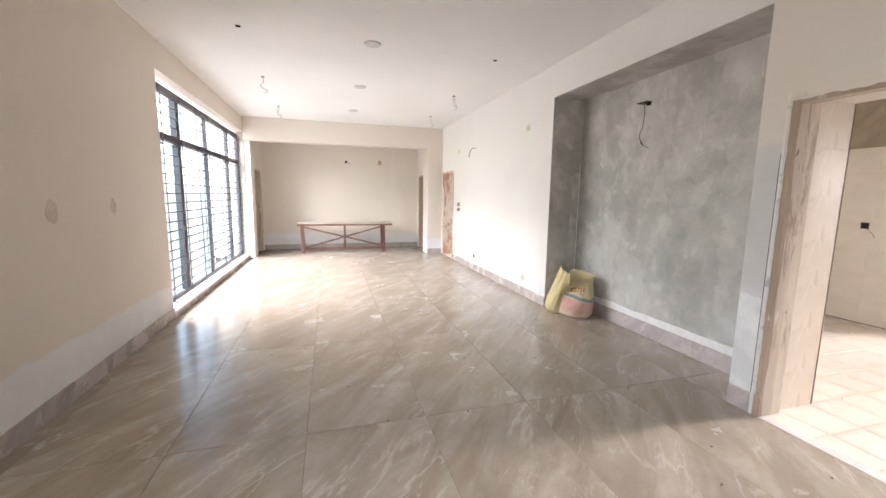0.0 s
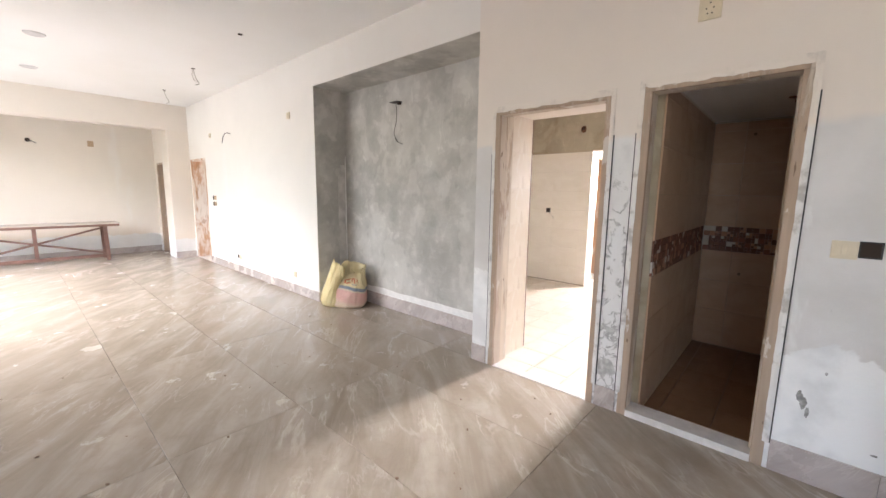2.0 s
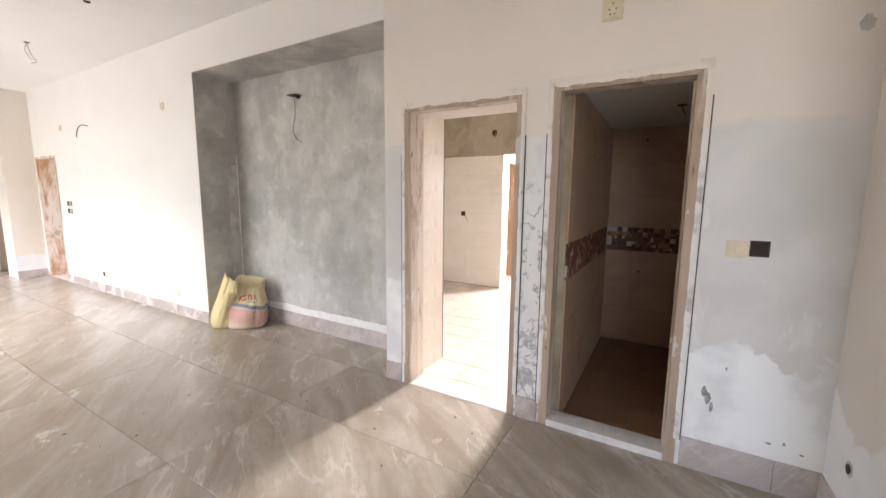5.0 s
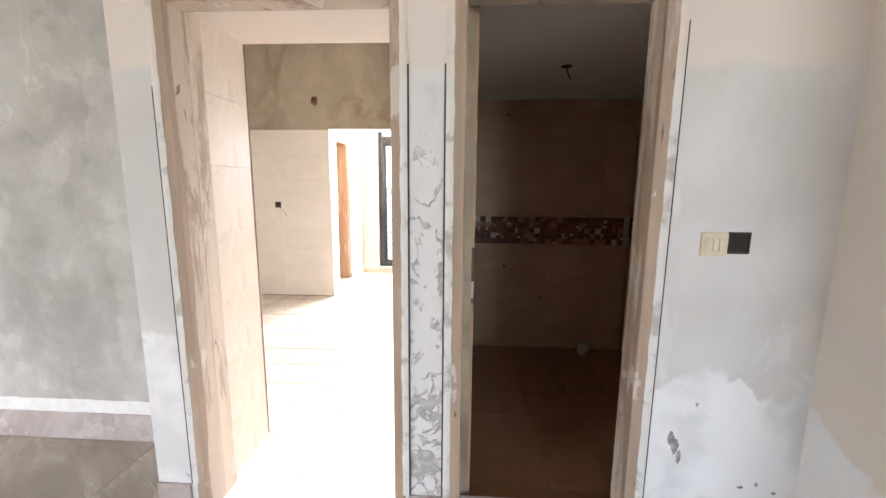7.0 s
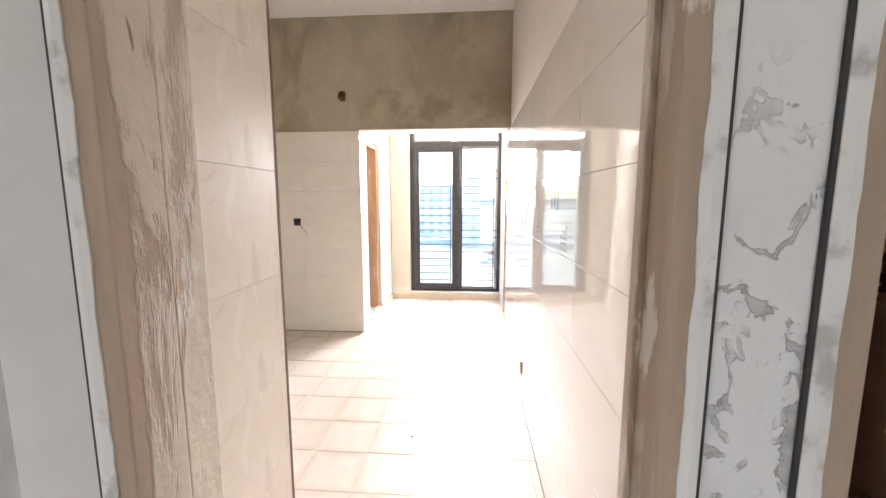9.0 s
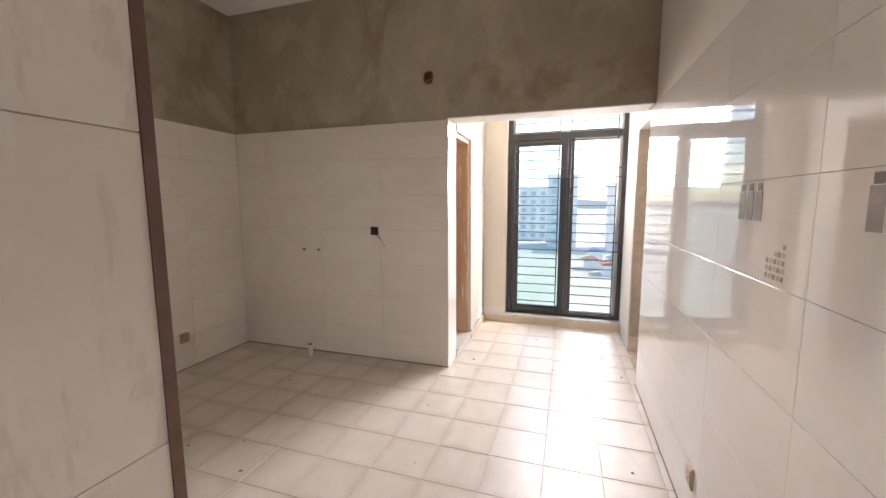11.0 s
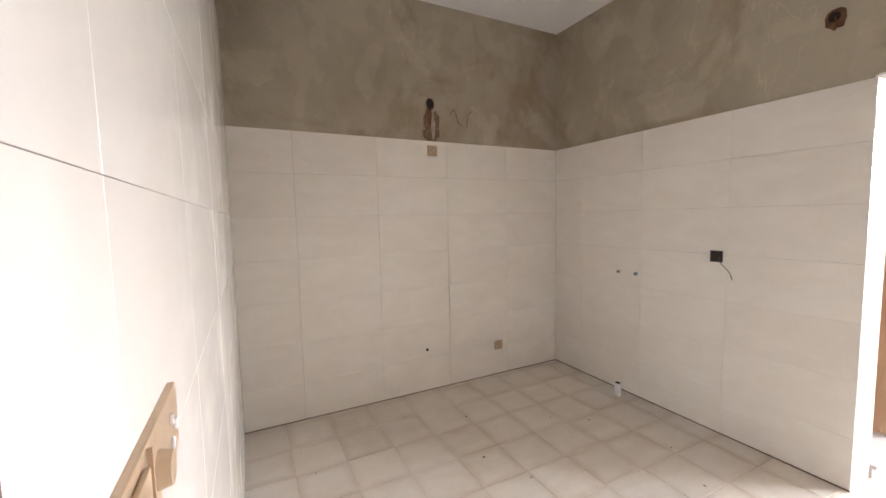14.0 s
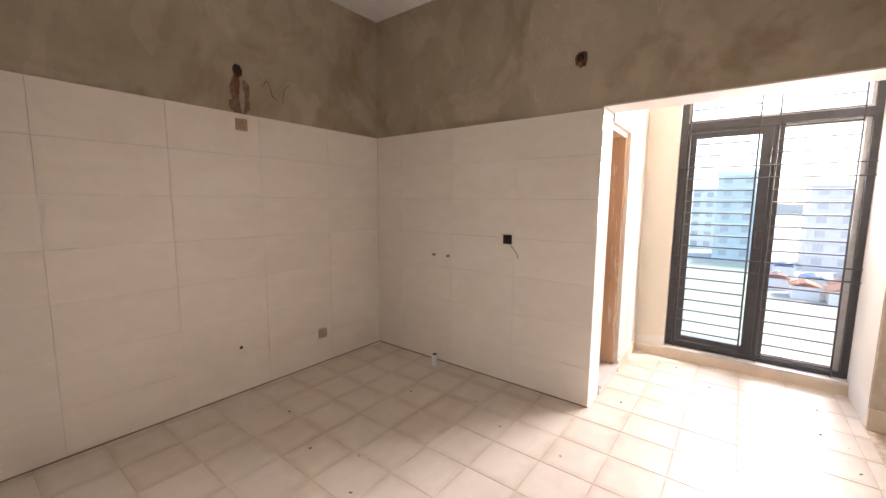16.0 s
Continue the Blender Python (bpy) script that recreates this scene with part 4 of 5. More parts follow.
nw = loose_wire("niche_wire", "thin dark cable hanging from the niche wall", [(3.165, 3.50, 2.45), (3.10, 3.50, 2.455), (3.09, 3.48, 2.36), (3.10, 3.50, 2.24), (3.12, 3.56, 2.12), (3.13, 3.50, 2.02)], 0.0035, wire_dark)
cable("strand", [(3.12, 3.56, 2.12), (3.14, 3.54, 2.04), (3.15, 3.45, 2.0)], 0.003, wire_dark, nw)
sub("conduit_end", tube(bmesh.new(), (3.16, 3.50, 2.455), (3.13, 3.50, 2.455), 0.022, 12), hole_dark, nw)
sub("hook", boxes((3.09, 3.165, 3.47, 3.60, 2.462, 2.470)), wire_dark, nw)
plate_on("wall_socket", "beige socket plate high on the alcove wall", (1.322, YF, 2.36), "-y", 0.10, 0.12, brass_plastic)
aw = thing("alcove_hook", (0.41, YF, 2.35), "dark conduit end with a wire on the alcove wall", "conduit")
sub("conduit_end", tube(bmesh.new(), (0.41, YF, 2.35), (0.41, YF - 0.03, 2.35), 0.035, 12), hole_dark, aw)
cable("strand", [(0.41, YF - 0.02, 2.35), (0.46, YF - 0.06, 2.33), (0.53, YF - 0.05, 2.29)], 0.006, wire_dark, aw)
sh = thing("pipe_hole", (2.457, YB, 0.36), "dark pipe hole with chipped plaster low on the wall", "pipe hole")
sub("pipe_end", tube(bmesh.new(), (2.457, YB - 0.01, 0.36), (2.457, YB + 0.006, 0.36), 0.02, 14), hole_dark, sh)
sub("chipped_ring", tube(bmesh.new(), (2.457, YB - 0.01, 0.36), (2.457, YB + 0.002, 0.36), 0.035, 9), putty_grey, sh)

for y in (4.67, 6.46, 8.25):
    d = thing("ceiling_disc", (0.44, y, HC), "round white blanking cover on the ceiling", "ceiling cover", "ceiling covers")
    bm = tube(bmesh.new(), (0.44, y, HC - 0.012), (0.44, y, HC), 0.085, 32, 0.095)
    sub("cover", bm, plain("grey-white cover", (0.58, 0.57, 0.58), 0.5) if y < 5 else bpy.data.materials["grey-white cover"], d)
for x, y, tail in ((-0.90, 4.63, 0), (-0.935, 6.40, 1), (-0.945, 8.35, 2), (1.935, 4.72, 0), (1.985, 6.52, 2), (2.04, 8.30, 1)):
    d = thing("ceiling_point", (x, y, HC), "dark ceiling conduit hole" + (" with a looped grey cable" if tail else " without a lamp"), "ceiling point", "ceiling lamp points")
    sub("conduit_end", tube(bmesh.new(), (x, y, HC - 0.004), (x, y, HC + 0.01), 0.026, 14), hole_dark, d)
    if tail:
        s = 1 if x > 0 else -1
        cable("strand", [(x, y, HC), (x + 0.01, y, HC - 0.07), (x + 0.035 * s, y + 0.02, HC - 0.13), (x + 0.06, y, HC - 0.19), (x + 0.01, y - 0.01, HC - 0.22)], 0.004, wire_pale, d)
        if tail == 2:
            cable("strand", [(x, y, HC), (x - 0.02, y, HC - 0.09), (x + 0.02, y + 0.01, HC - 0.17), (x + 0.05, y, HC - 0.16)], 0.0035, wire_pale, d)

# kitchen fittings
for x, z in ((4.788, 2.03), (5.43, 0.277)):
    plate_on("wall_socket", "gold-beige three-pin socket on cream wall tiles", (x, KY1, z), "-y", 0.085, 0.085, brass_plastic, group="kitchen wall sockets")
kb = back_box("open black wall box with a stray wire on tiles", (KX1, 3.12, 1.187), "-x", 0.075, 0.075)
loose_wire("stray_wire", "thin dark wire curling out of a wall box", [(KX1 - 0.004, 3.10, 1.18), (KX1 - 0.05, 3.07, 1.15), (KX1 - 0.05, 3.02, 1.10), (KX1 - 0.03, 3.01, 1.05)], 0.0025, wire_dark)
for y in (3.868, 3.706):
    d = thing("water_point", (KX1, y, 1.0), "capped dark water pipe end in the tiled wall", "pipe", "kitchen water points")
    sub("pipe_end", tube(bmesh.new(), (KX1, y, 1.0), (KX1 - 0.02, y, 1.0), 0.014, 14), stile_metal, d)
    sub("bore", tube(bmesh.new(), (KX1 - 0.021, y, 1.0), (KX1 - 0.017, y, 1.0), 0.009, 12), hole_dark, d)
d = thing("drain_stub", (6.02, 3.77, -0.01), "short off-white drain pipe stub standing on the floor", "pipe")
sub("pipe", tube(bmesh.new(), (6.02, 3.77, -0.01), (6.02, 3.77, 0.10), 0.024, 18), white_plastic, d)
sub("collar", tube(bmesh.new(), (6.02, 3.77, 0.07), (6.02, 3.77, 0.102), 0.029, 18), white_plastic, d)
sub("bore", tube(bmesh.new(), (6.02, 3.77, 0.098), (6.02, 3.77, 0.104), 0.02, 14), hole_dark, d)
d = thing("drill_hole", (4.70, KY1, 0.355), "small drilled hole in a cream wall tile", "hole")
sub("bore", tube(bmesh.new(), (4.70, KY1 - 0.002, 0.355), (4.70, KY1 + 0.006, 0.355), 0.013, 12), hole_dark, d)


def ragged(bm, cx, cz, rx, rz, y, depth, seed, n=34):
    """An uneven blob standing in the plane y, facing -y."""
    ring = []
    for i in range(n):
        a = 2 * math.pi * i / n
        r = 1 + 0.28 * noise.noise((math.cos(a) * 1.8 + seed, math.sin(a) * 1.8, seed)) + 0.12 * noise.noise((math.cos(a) * 6, math.sin(a) * 6 + seed, 0))
        ring.append((cx + rx * r * math.cos(a), cz + rz * r * math.sin(a)))
    front = [bm.verts.new((x, y - depth, z)) for x, z in ring]
    back = [bm.verts.new((x, y + 0.01, z)) for x, z in ring]
    bm.faces.new(front)
    for i in range(n):
        bm.faces.new((front[i], back[i], back[(i + 1) % n], front[(i + 1) % n]))
    return bm


d = thing("chased_conduit", (4.78, KY1 + T, 2.11), "chiselled brown mortar chase with a conduit hole above a socket", "wall chase")
CW = KY1 + T
for cx, cz, rx, rz, seed in ((4.77, 2.165, 0.06, 0.055, 3.0), (4.81, 2.18, 0.05, 0.075, 8.0), (4.765, 2.27, 0.042, 0.09, 5.0), (4.83, 2.28, 0.036, 0.07, 6.0)):
    sub("mortar", ragged(bmesh.new(), cx, cz, rx, rz, CW, 0.004 + seed * 0.0002, seed), mud, d, "brown crumbly mortar")
sub("conduit_bed", ragged(bmesh.new(), 4.805, 2.235, 0.018, 0.11, CW, 0.008, 2.0), plain("smeared grey mortar", (0.36, 0.31, 0.25), 0.9, 0.0, 0.2), d, "grey cement over the conduit")
sub("mortar_top", ragged(bmesh.new(), 4.775, 2.33, 0.022, 0.10, CW, 0.007, 7.0), rust, d, "dark red-brown mortar")
sub("bore", ragged(bmesh.new(), 4.785, 2.41, 0.032, 0.045, CW, 0.009, 9.0), hole_dark, d)
cable("scratch", [(4.975, CW - 0.001, 2.345), (4.995, CW - 0.001, 2.385), (5.02, CW - 0.001, 2.37), (5.045, CW - 0.001, 2.29), (5.085, CW - 0.001, 2.265)], 0.0035, mud, d, "scratched squiggle in the cement")
cable("scratch", [(5.13, CW - 0.001, 2.25), (5.135, CW - 0.001, 2.30), (5.15, CW - 0.001, 2.36), (5.19, CW - 0.001, 2.40)], 0.003, mud, d, "scratched squiggle in the cement")
d = thing("conduit_hole", (KX1 + T, 2.60, 2.455), "rust-stained conduit hole in the cement lintel", "conduit hole")
bm = ragged(bmesh.new(), 0, 0, 0.045, 0.05, 0, 0.004, 4.0)
bm.transform(Matrix.Translation((KX1 + T, 2.60, 2.455)) @ Matrix.Rotation(radians(-90), 4, "Z"))
sub("stain", bm, rust, d, "rust-brown stain")
sub("bore", tube(bmesh.new(), (KX1 + T - 0.008, 2.605, 2.465), (KX1 + T, 2.605, 2.465), 0.025, 14), hole_dark, d)
cable("strand", [(KX1 + T, 2.60, 2.47), (KX1 - 0.03, 2.59, 2.45), (KX1 - 0.02, 2.58, 2.40)], 0.004, rust, d)
# large gang plate beside the kitchen doorway
d = thing("switch_panel", (KX0, 2.075, 1.255), "long gold-beige gang plate with rocker, fan dial and pin socket", "switch")
sub("plate", boxes((KX0 - 0.002, KX0 + 0.008, 1.969, 2.214, 1.214, 1.291), bevel=0.003), brass_plastic, d)
sub("rocker", boxes((KX0 + 0.009, KX0 + 0.014, 1.985, 2.045, 1.226, 1.280), bevel=0.002), brass_plastic, d)
sub("divider", boxes((KX0 + 0.009, KX0 + 0.013, 2.057, 2.060, 1.216, 1.289)), brass_plastic, d)
sub("dial", tube(bmesh.new(), (KX0 + 0.007, 2.10, 1.245), (KX0 + 0.020, 2.10, 1.245), 0.019, 24, 0.016), brass_plastic, d)
for y, z in ((2.165, 1.238), (2.165, 1.265), (2.185, 1.251)):
    sub("pin_hole", boxes((KX0 + 0.009, KX0 + 0.0115, y - 0.003, y + 0.003, z - 0.006, z + 0.006)), putty, d)
# right-hand kitchen wall
plate_on("wall_socket", "brown-beige socket plate low on glossy tiles", (4.86, KY0, 0.235), "+y", 0.085, 0.10, brass_plastic)
loose_wire("stray_wire", "short dark cable end high on the cream wall", [(4.55, KY0 - T, 2.74), (4.55, KY0 + 0.05, 2.75), (4.50, KY0 + 0.06, 2.66), (4.53, KY0 + 0.03, 2.56)], 0.005, wire_dark)

# bathroom fittings
d = thing("conduit_hole", (3.86, 0.13, 2.165), "rusty conduit hole with a wire in the bathroom ceiling", "conduit hole")
sub("stain", tube(bmesh.new(), (3.86, 0.13, 2.162), (3.86, 0.13, 2.168), 0.035, 11), rust, d)
sub("bore", tube(bmesh.new(), (3.86, 0.13, 2.158), (3.86, 0.13, 2.168), 0.018, 12), hole_dark, d)
cable("strand", [(3.86, 0.13, 2.165), (3.87, 0.12, 2.13), (3.86, 0.10, 2.09)], 0.004, rust, d)
for y, z in ((0.386, 2.03), (0.38, 0.72), (0.05, 0.44)):
    d = thing("water_point", (4.73, y, z), "small dark pipe end in the bathroom wall", "pipe", "bathroom water points")
    sub("pipe_end", tube(bmesh.new(), (4.735, y, z), (4.715, y, z), 0.013, 12), mud, d)
d = thing("drain_stub", (4.62, -0.33, -0.03), "stubby grey capped drain pipe on the bathroom floor", "pipe")
sub("pipe", tube(bmesh.new(), (4.62, -0.33, -0.03), (4.62, -0.33, 0.07), 0.05, 18), wire_pale, d)
sub("elbow", tube(bmesh.new(), (4.64, -0.33, 0.05), (4.52, -0.30, 0.06), 0.045, 16), wire_pale, d)

# loose chips and dust on the floors
bm = bmesh.new()
for x0, x1, y0, y1, z, n in ((-1.0, 2.6, 1.0, 6.0, 0.0, 70), (3.5, 6.0, 1.1, 4.4, -0.002, 24), (6.2, 7.5, 1.0, 2.3, -0.002, 12)):
    for k in range(n):
        s = random.uniform(0.003, 0.012)
        m = Matrix.Translation((random.uniform(x0, x1), random.uniform(y0, y1), z + s * 0.2)) @ Matrix.Rotation(random.uniform(0, 6), 4, "Z") @ Matrix.Diagonal((s, s * random.uniform(0.3, 0.9), s * 0.4, 1))
        bmesh.ops.create_icosphere(bm, subdivisions=1, radius=1, matrix=m)
tagged(part("floor_grit", bm, mud), "scattered chips of mortar and grit on the floors", "debris", kind="stuff")

# ---- outside ----


def ground_mat():
    n = Nodes("haze-paled field and dust", 0.95)
    # field, dust and bare earth, all paled in colour to imitate distance haze
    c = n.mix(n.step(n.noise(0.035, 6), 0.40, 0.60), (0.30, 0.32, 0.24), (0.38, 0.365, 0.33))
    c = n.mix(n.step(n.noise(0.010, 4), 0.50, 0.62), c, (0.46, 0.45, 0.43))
    return n.done(c)


bm = bmesh.new()
bmesh.ops.create_circle(bm, cap_ends=True, radius=4600, segments=64, matrix=Matrix.Translation((0, 0, -13)))
structure("ground", bm, ground_mat(), "open ground far below the windows, haze in its colour", "ground")
# a ring added to cover the bare horizon, coloured as its haze
bm = bmesh.new()
far = []
for k in range(181):
    a = radians(-90 + k)
    h = -13 + 16 + 7 * noise.noise((k * 0.13, 0, 0)) + 3 * noise.noise((k * 0.7, 3, 0))
    far.append([bm.verts.new((900 * math.cos(a), 900 * math.sin(a), -13)), bm.verts.new((900 * math.cos(a), 900 * math.sin(a), h))])
for p, q in zip(far, far[1:]):
    bm.faces.new((p[0], q[0], q[1], p[1]))
structure("backdrop", bm, plain("pale horizon haze", (0.42, 0.43, 0.41), 1.0), "pale uneven ring standing in for haze along the horizon", "treeline")
# haze over the blocks is put into these pale, low-contrast colours
conc = {c: plain("haze-paled concrete " + c, v, 0.9, 0, 0.06, 0.3) for c, v in (("grey", (0.56, 0.55, 0.55)), ("pale", (0.66, 0.65, 0.64)), ("teal", (0.52, 0.56, 0.56)))}
dim = plain("haze-paled window glass", (0.42, 0.42, 0.43), 0.6)


def block(x, y, w, d, floors, colour, label):
    h = floors * 3.2
    t = thing("apartment_block", (x, y, -13), label, "building", "distant buildings")
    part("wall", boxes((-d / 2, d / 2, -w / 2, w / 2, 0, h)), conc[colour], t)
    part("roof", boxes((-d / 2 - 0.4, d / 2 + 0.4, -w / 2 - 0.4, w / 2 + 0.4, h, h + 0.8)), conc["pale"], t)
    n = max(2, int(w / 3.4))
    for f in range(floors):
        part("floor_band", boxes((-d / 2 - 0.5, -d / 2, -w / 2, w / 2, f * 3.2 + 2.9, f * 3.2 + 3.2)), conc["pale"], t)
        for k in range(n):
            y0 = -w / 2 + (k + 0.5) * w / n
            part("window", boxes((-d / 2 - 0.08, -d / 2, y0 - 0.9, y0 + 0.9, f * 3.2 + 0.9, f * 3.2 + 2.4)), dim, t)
    return t


block(132, -17, 13, 12, 6, "grey", "grey concrete apartment block with rows of windows, haze in its colour")
block(138, 3, 9, 12, 7, "teal", "blue-green apartment block with haze in its colour")
block(165, 14, 18, 14, 6, "pale", "pale apartment block with haze in its colour")
block(190, -45, 30, 16, 5, "pale", "long pale building with haze in its colour")
roofs = (("blue", (0.28, 0.40, 0.58)), ("orange", (0.60, 0.36, 0.24)), ("rust red", (0.48, 0.30, 0.26)), ("grey", (0.4, 0.4, 0.4)))
for k, (x, y, c) in enumerate(((95, -9, 0), (90, -12, 2), (86, -7, 1), (100, -14, 3), (92, -4, 2), (84, -11, 1), (110, -6, 0))):
    t = thing("site_shed", (x, y, -13), roofs[c][0] + "-roofed low shed on the building ground", "shed", "site sheds")
    part("wall", boxes((-2.0, 2.0, -1.6, 1.6, 0, 2.0)), conc["grey"], t)
    bm = bmesh.new()
    v = [bm.verts.new(q) for q in ((-2.3, -1.9, 2.0), (2.3, -1.9, 2.0), (2.3, 0, 2.8), (-2.3, 0, 2.8), (2.3, 1.9, 2.0), (-2.3, 1.9, 2.0))]
    bm.faces.new((v[0], v[1], v[2], v[3]))
    bm.faces.new((v[3], v[2], v[4], v[5]))
    bmesh.ops.solidify(bm, geom=bm.faces[:], thickness=0.12)
    part("roof", bm, plain(roofs[c][0] + " sheet", roofs[c][1], 0.6), t)

# ---- tiles and skirtings, piece by piece ----
cache = {}


def tile_mesh(w, h, t, c, material):
    key = (round(w, 4), round(h, 4), t, material.name)
    if key not in cache:
        me = bpy.data.meshes.new("tile")
        x, y = w / 2, h / 2
        rings = [[(-a, -b, z), (a, -b, z), (a, b, z), (-a, b, z)] for a, b, z in ((x, y, 0), (x, y, t - c), (x - c, y - c, t))]
        faces = [(8, 9, 10, 11)]
        for r in (0, 4):
            faces += [(r + i, r + (i + 1) % 4, r + 4 + (i + 1) % 4, r + 4 + i) for i in range(4)]
        me.from_pydata([v for ring in rings for v in ring], [], faces)
        me.materials.append(material)
        cache[key] = me
    return cache[key]


def tiles(parent, origin, u_axis, v_axis, us, vs, gap, t, material, c=0.0012, name="tile", skip=None, uneven=0.0004, tilt=0.0):
    """Lays tiles between the joints us and vs; origin + u*u_axis + v*v_axis, their faces towards u x v."""
    U, V, O = Vector(u_axis), Vector(v_axis), Vector(origin)
    N = U.cross(V)
    rot = Matrix((U, V, N)).transposed().to_4x4()
    for u0, u1 in zip(us, us[1:]):
        for v0, v1 in zip(vs, vs[1:]):
            if skip and skip((u0 + u1) / 2, (v0 + v1) / 2):
                continue
            ob = new(name, tile_mesh(u1 - u0 - gap, v1 - v0 - gap, t, c, material))
            at = O + U * ((u0 + u1) / 2) + V * ((v0 + v1) / 2) + N * random.uniform(-uneven, 0)
            ob.matrix_world = Matrix.Translation(at) @ rot @ Matrix.Rotation(random.uniform(-tilt, tilt), 4, "Y") @ Matrix.Rotation(random.uniform(-tilt, tilt) * 0.5, 4, "X")
            ob.parent = parent


def grid(lo, hi, first, pitch):
    """Joints between lo and hi, one of them at first."""
    k = first - math.floor((first - lo) / pitch) * pitch
    out = [lo]
    while k < hi - 0.02:
        if k > lo + 0.02:
            out.append(k)
        k += pitch
    return out + [hi]


X3, Y3, Z3 = (1, 0, 0), (0, 1, 0), (0, 0, 1)
obs = bpy.data.objects
# hall floor
tiles(obs["floor"], (0, 0, -0.010), X3, Y3, grid(XL, XR, 1.275, 0.755), grid(-3.5, 9.65, 2.43, 1.50), 0.0025, 0.010, floor_marble, 0.001, uneven=0.0005)
tiles(obs["floor"], (0, 0, -0.010), X3, Y3, grid(-1.72, 2.40, 1.275, 0.755), [9.65, 9.93, YF], 0.003, 0.010, floor_marble, 0.001)
tiles(obs["floor"], (0, 0, -0.010), X3, Y3, [XR, 3.165], grid(2.045, 4.60, 2.43, 1.50), 0.0025, 0.010, floor_marble, 0.001)
# kitchen floor
tiles(obs["floor_kitchen"], (0, 0, -0.014), X3, Y3, grid(2.80, 6.26, 3.86, 0.301), grid(KY0, KY1, 1.56, 0.301), 0.0035, 0.012, tile_floor, 0.0015,
      skip=lambda u, v: (u < KX0 and v > 1.87) or (u > KX1 and v > 2.43), uneven=0.0012, tilt=0.003)
tiles(obs["floor_kitchen"], (0, 0, -0.014), X3, Y3, grid(6.26, NX, 3.86, 0.301), grid(0.88, 2.42, 1.56, 0.301), 0.0035, 0.012, tile_floor, 0.0015, uneven=0.0012, tilt=0.003)
# bathroom floor and walls
tiles(obs["floor_bathroom"], (0, 0, -0.04), X3, Y3, grid(2.84, 4.73, 3.0, 0.301), grid(-0.69, 0.70, 0.0, 0.301), 0.004, 0.010, tile_bath_floor, 0.0015)
rows_b = [-0.03, 0.33, 0.63, 0.93]
rows_t = [1.17, 1.47, 1.77, 2.07, 2.15]
for rows in (rows_b, rows_t):
    tiles(obs["wall_bathroom"], (4.73 + T, 0, 0), (0, -1, 0), Z3, grid(-0.70, 0.69, 0.0, 0.45), rows, 0.002, T, tile_bath)
    tiles(obs["wall_party"], (0, 0.70 + T, 0), X3, Z3, grid(2.87, 4.73, 3.0, 0.45), rows, 0.002, T, tile_bath)
    tiles(obs["wall_bathroom"], (0, -0.69 - T, 0), (-1, 0, 0), Z3, grid(-4.73, -2.87, -3.85, 0.45), rows, 0.002, T, tile_bath)
rows = [-0.01, 0.285, 0.59, 0.895, 1.20, 1.505, 1.81, 2.11]
rows_k = [-0.01, 0.30, 0.605, 0.91, 1.215, 1.52, 1.825, 2.11]
tiles(obs["wall_kitchen_left"], (0, KY1 + T, 0), X3, Z3, grid(KX0, KX1, 4.31, 0.612), rows, 0.0009, T, tile_wall, 0.0005, tilt=0.007)
tiles(obs["wall_kitchen_far"], (KX1 + T, 0, 0), (0, -1, 0), Z3, grid(-KY1, -2.43, -3.06, 0.612), rows, 0.0009, T, tile_wall, 0.0005, tilt=0.003)
tiles(obs["wall_doors"], (KX0 - T, 0, 0), Y3, Z3, grid(1.875, 2.045, 1.875, 0.612), rows_k, 0.0008, T, tile_wall, 0.0005)
tiles(obs["wall_niche"], (KX0 - T, 0, 0), Y3, Z3, grid(2.045, KY1, 2.487, 0.612), rows_k + [2.735], 0.0008, T, tile_wall, 0.0005)
tiles(obs["wall_doors"], (0, 1.87, 0), X3, Z3, [2.915, KX0 - 0.012], rows, 0.0009, T, tile_jamb, 0.0005)
structure("reveal_edge", boxes((KX0 - 0.012, KX0 + 0.001, 1.8575, 1.8745, -0.01, 2.11)), tile_edge, "raw brown tile edge at the doorway corner", "trim")
tiles(obs["wall_party"], (0, KY0 - T, 0), (-1, 0, 0), Z3, [-6.25] + grid(-6.0, -2.87, -4.16, 0.612)[1:], rows, 0.0018, T, tile_gloss, 0.0004)
tiles(obs["wall_nook_left"], (0, 2.43 + T, 0), X3, Z3, [KX1 + 0.002, 6.385], [-0.01, 2.115], 0.001, T, tile_gloss)

# decor tiles in the right-hand wall: grey jars and a perforated pattern, as plain shapes
decor_grey, decor_dark, decor_pale = plain("grey tile print", (0.42, 0.38, 0.36), 0.08), plain("dark tile print", (0.24, 0.21, 0.20), 0.08), plain("pale tile print", (0.60, 0.54, 0.47), 0.08)
for x, z in ((4.50, 1.30), (3.90, 1.30)):
    dd = thing("tile_decor", (x, KY0, z), "printed grey jars and lattice on a glossy tile", "tile decor", "decor prints")
    for k in range(3):
        xx = x + 0.07 - k * 0.06
        sub("jar_print", boxes((xx - 0.022, xx + 0.022, KY0 - 0.001, KY0 + 0.0006, z + 0.08, z + 0.17), bevel=0.0003), decor_grey, dd)
        sub("lid_print", boxes((xx - 0.014, xx + 0.014, KY0 - 0.001, KY0 + 0.0007, z + 0.172, z + 0.195)), decor_dark, dd)
    for i in range(5):
        for j in range(3 + i // 2):
            sub("lattice_print", boxes((x - 0.14 - 0.022 * i, x - 0.126 - 0.022 * i, KY0 - 0.001, KY0 + 0.0006, z - 0.08 + 0.022 * j, z - 0.066 + 0.022 * j)), decor_pale if (i + j) % 2 else decor_grey, dd)

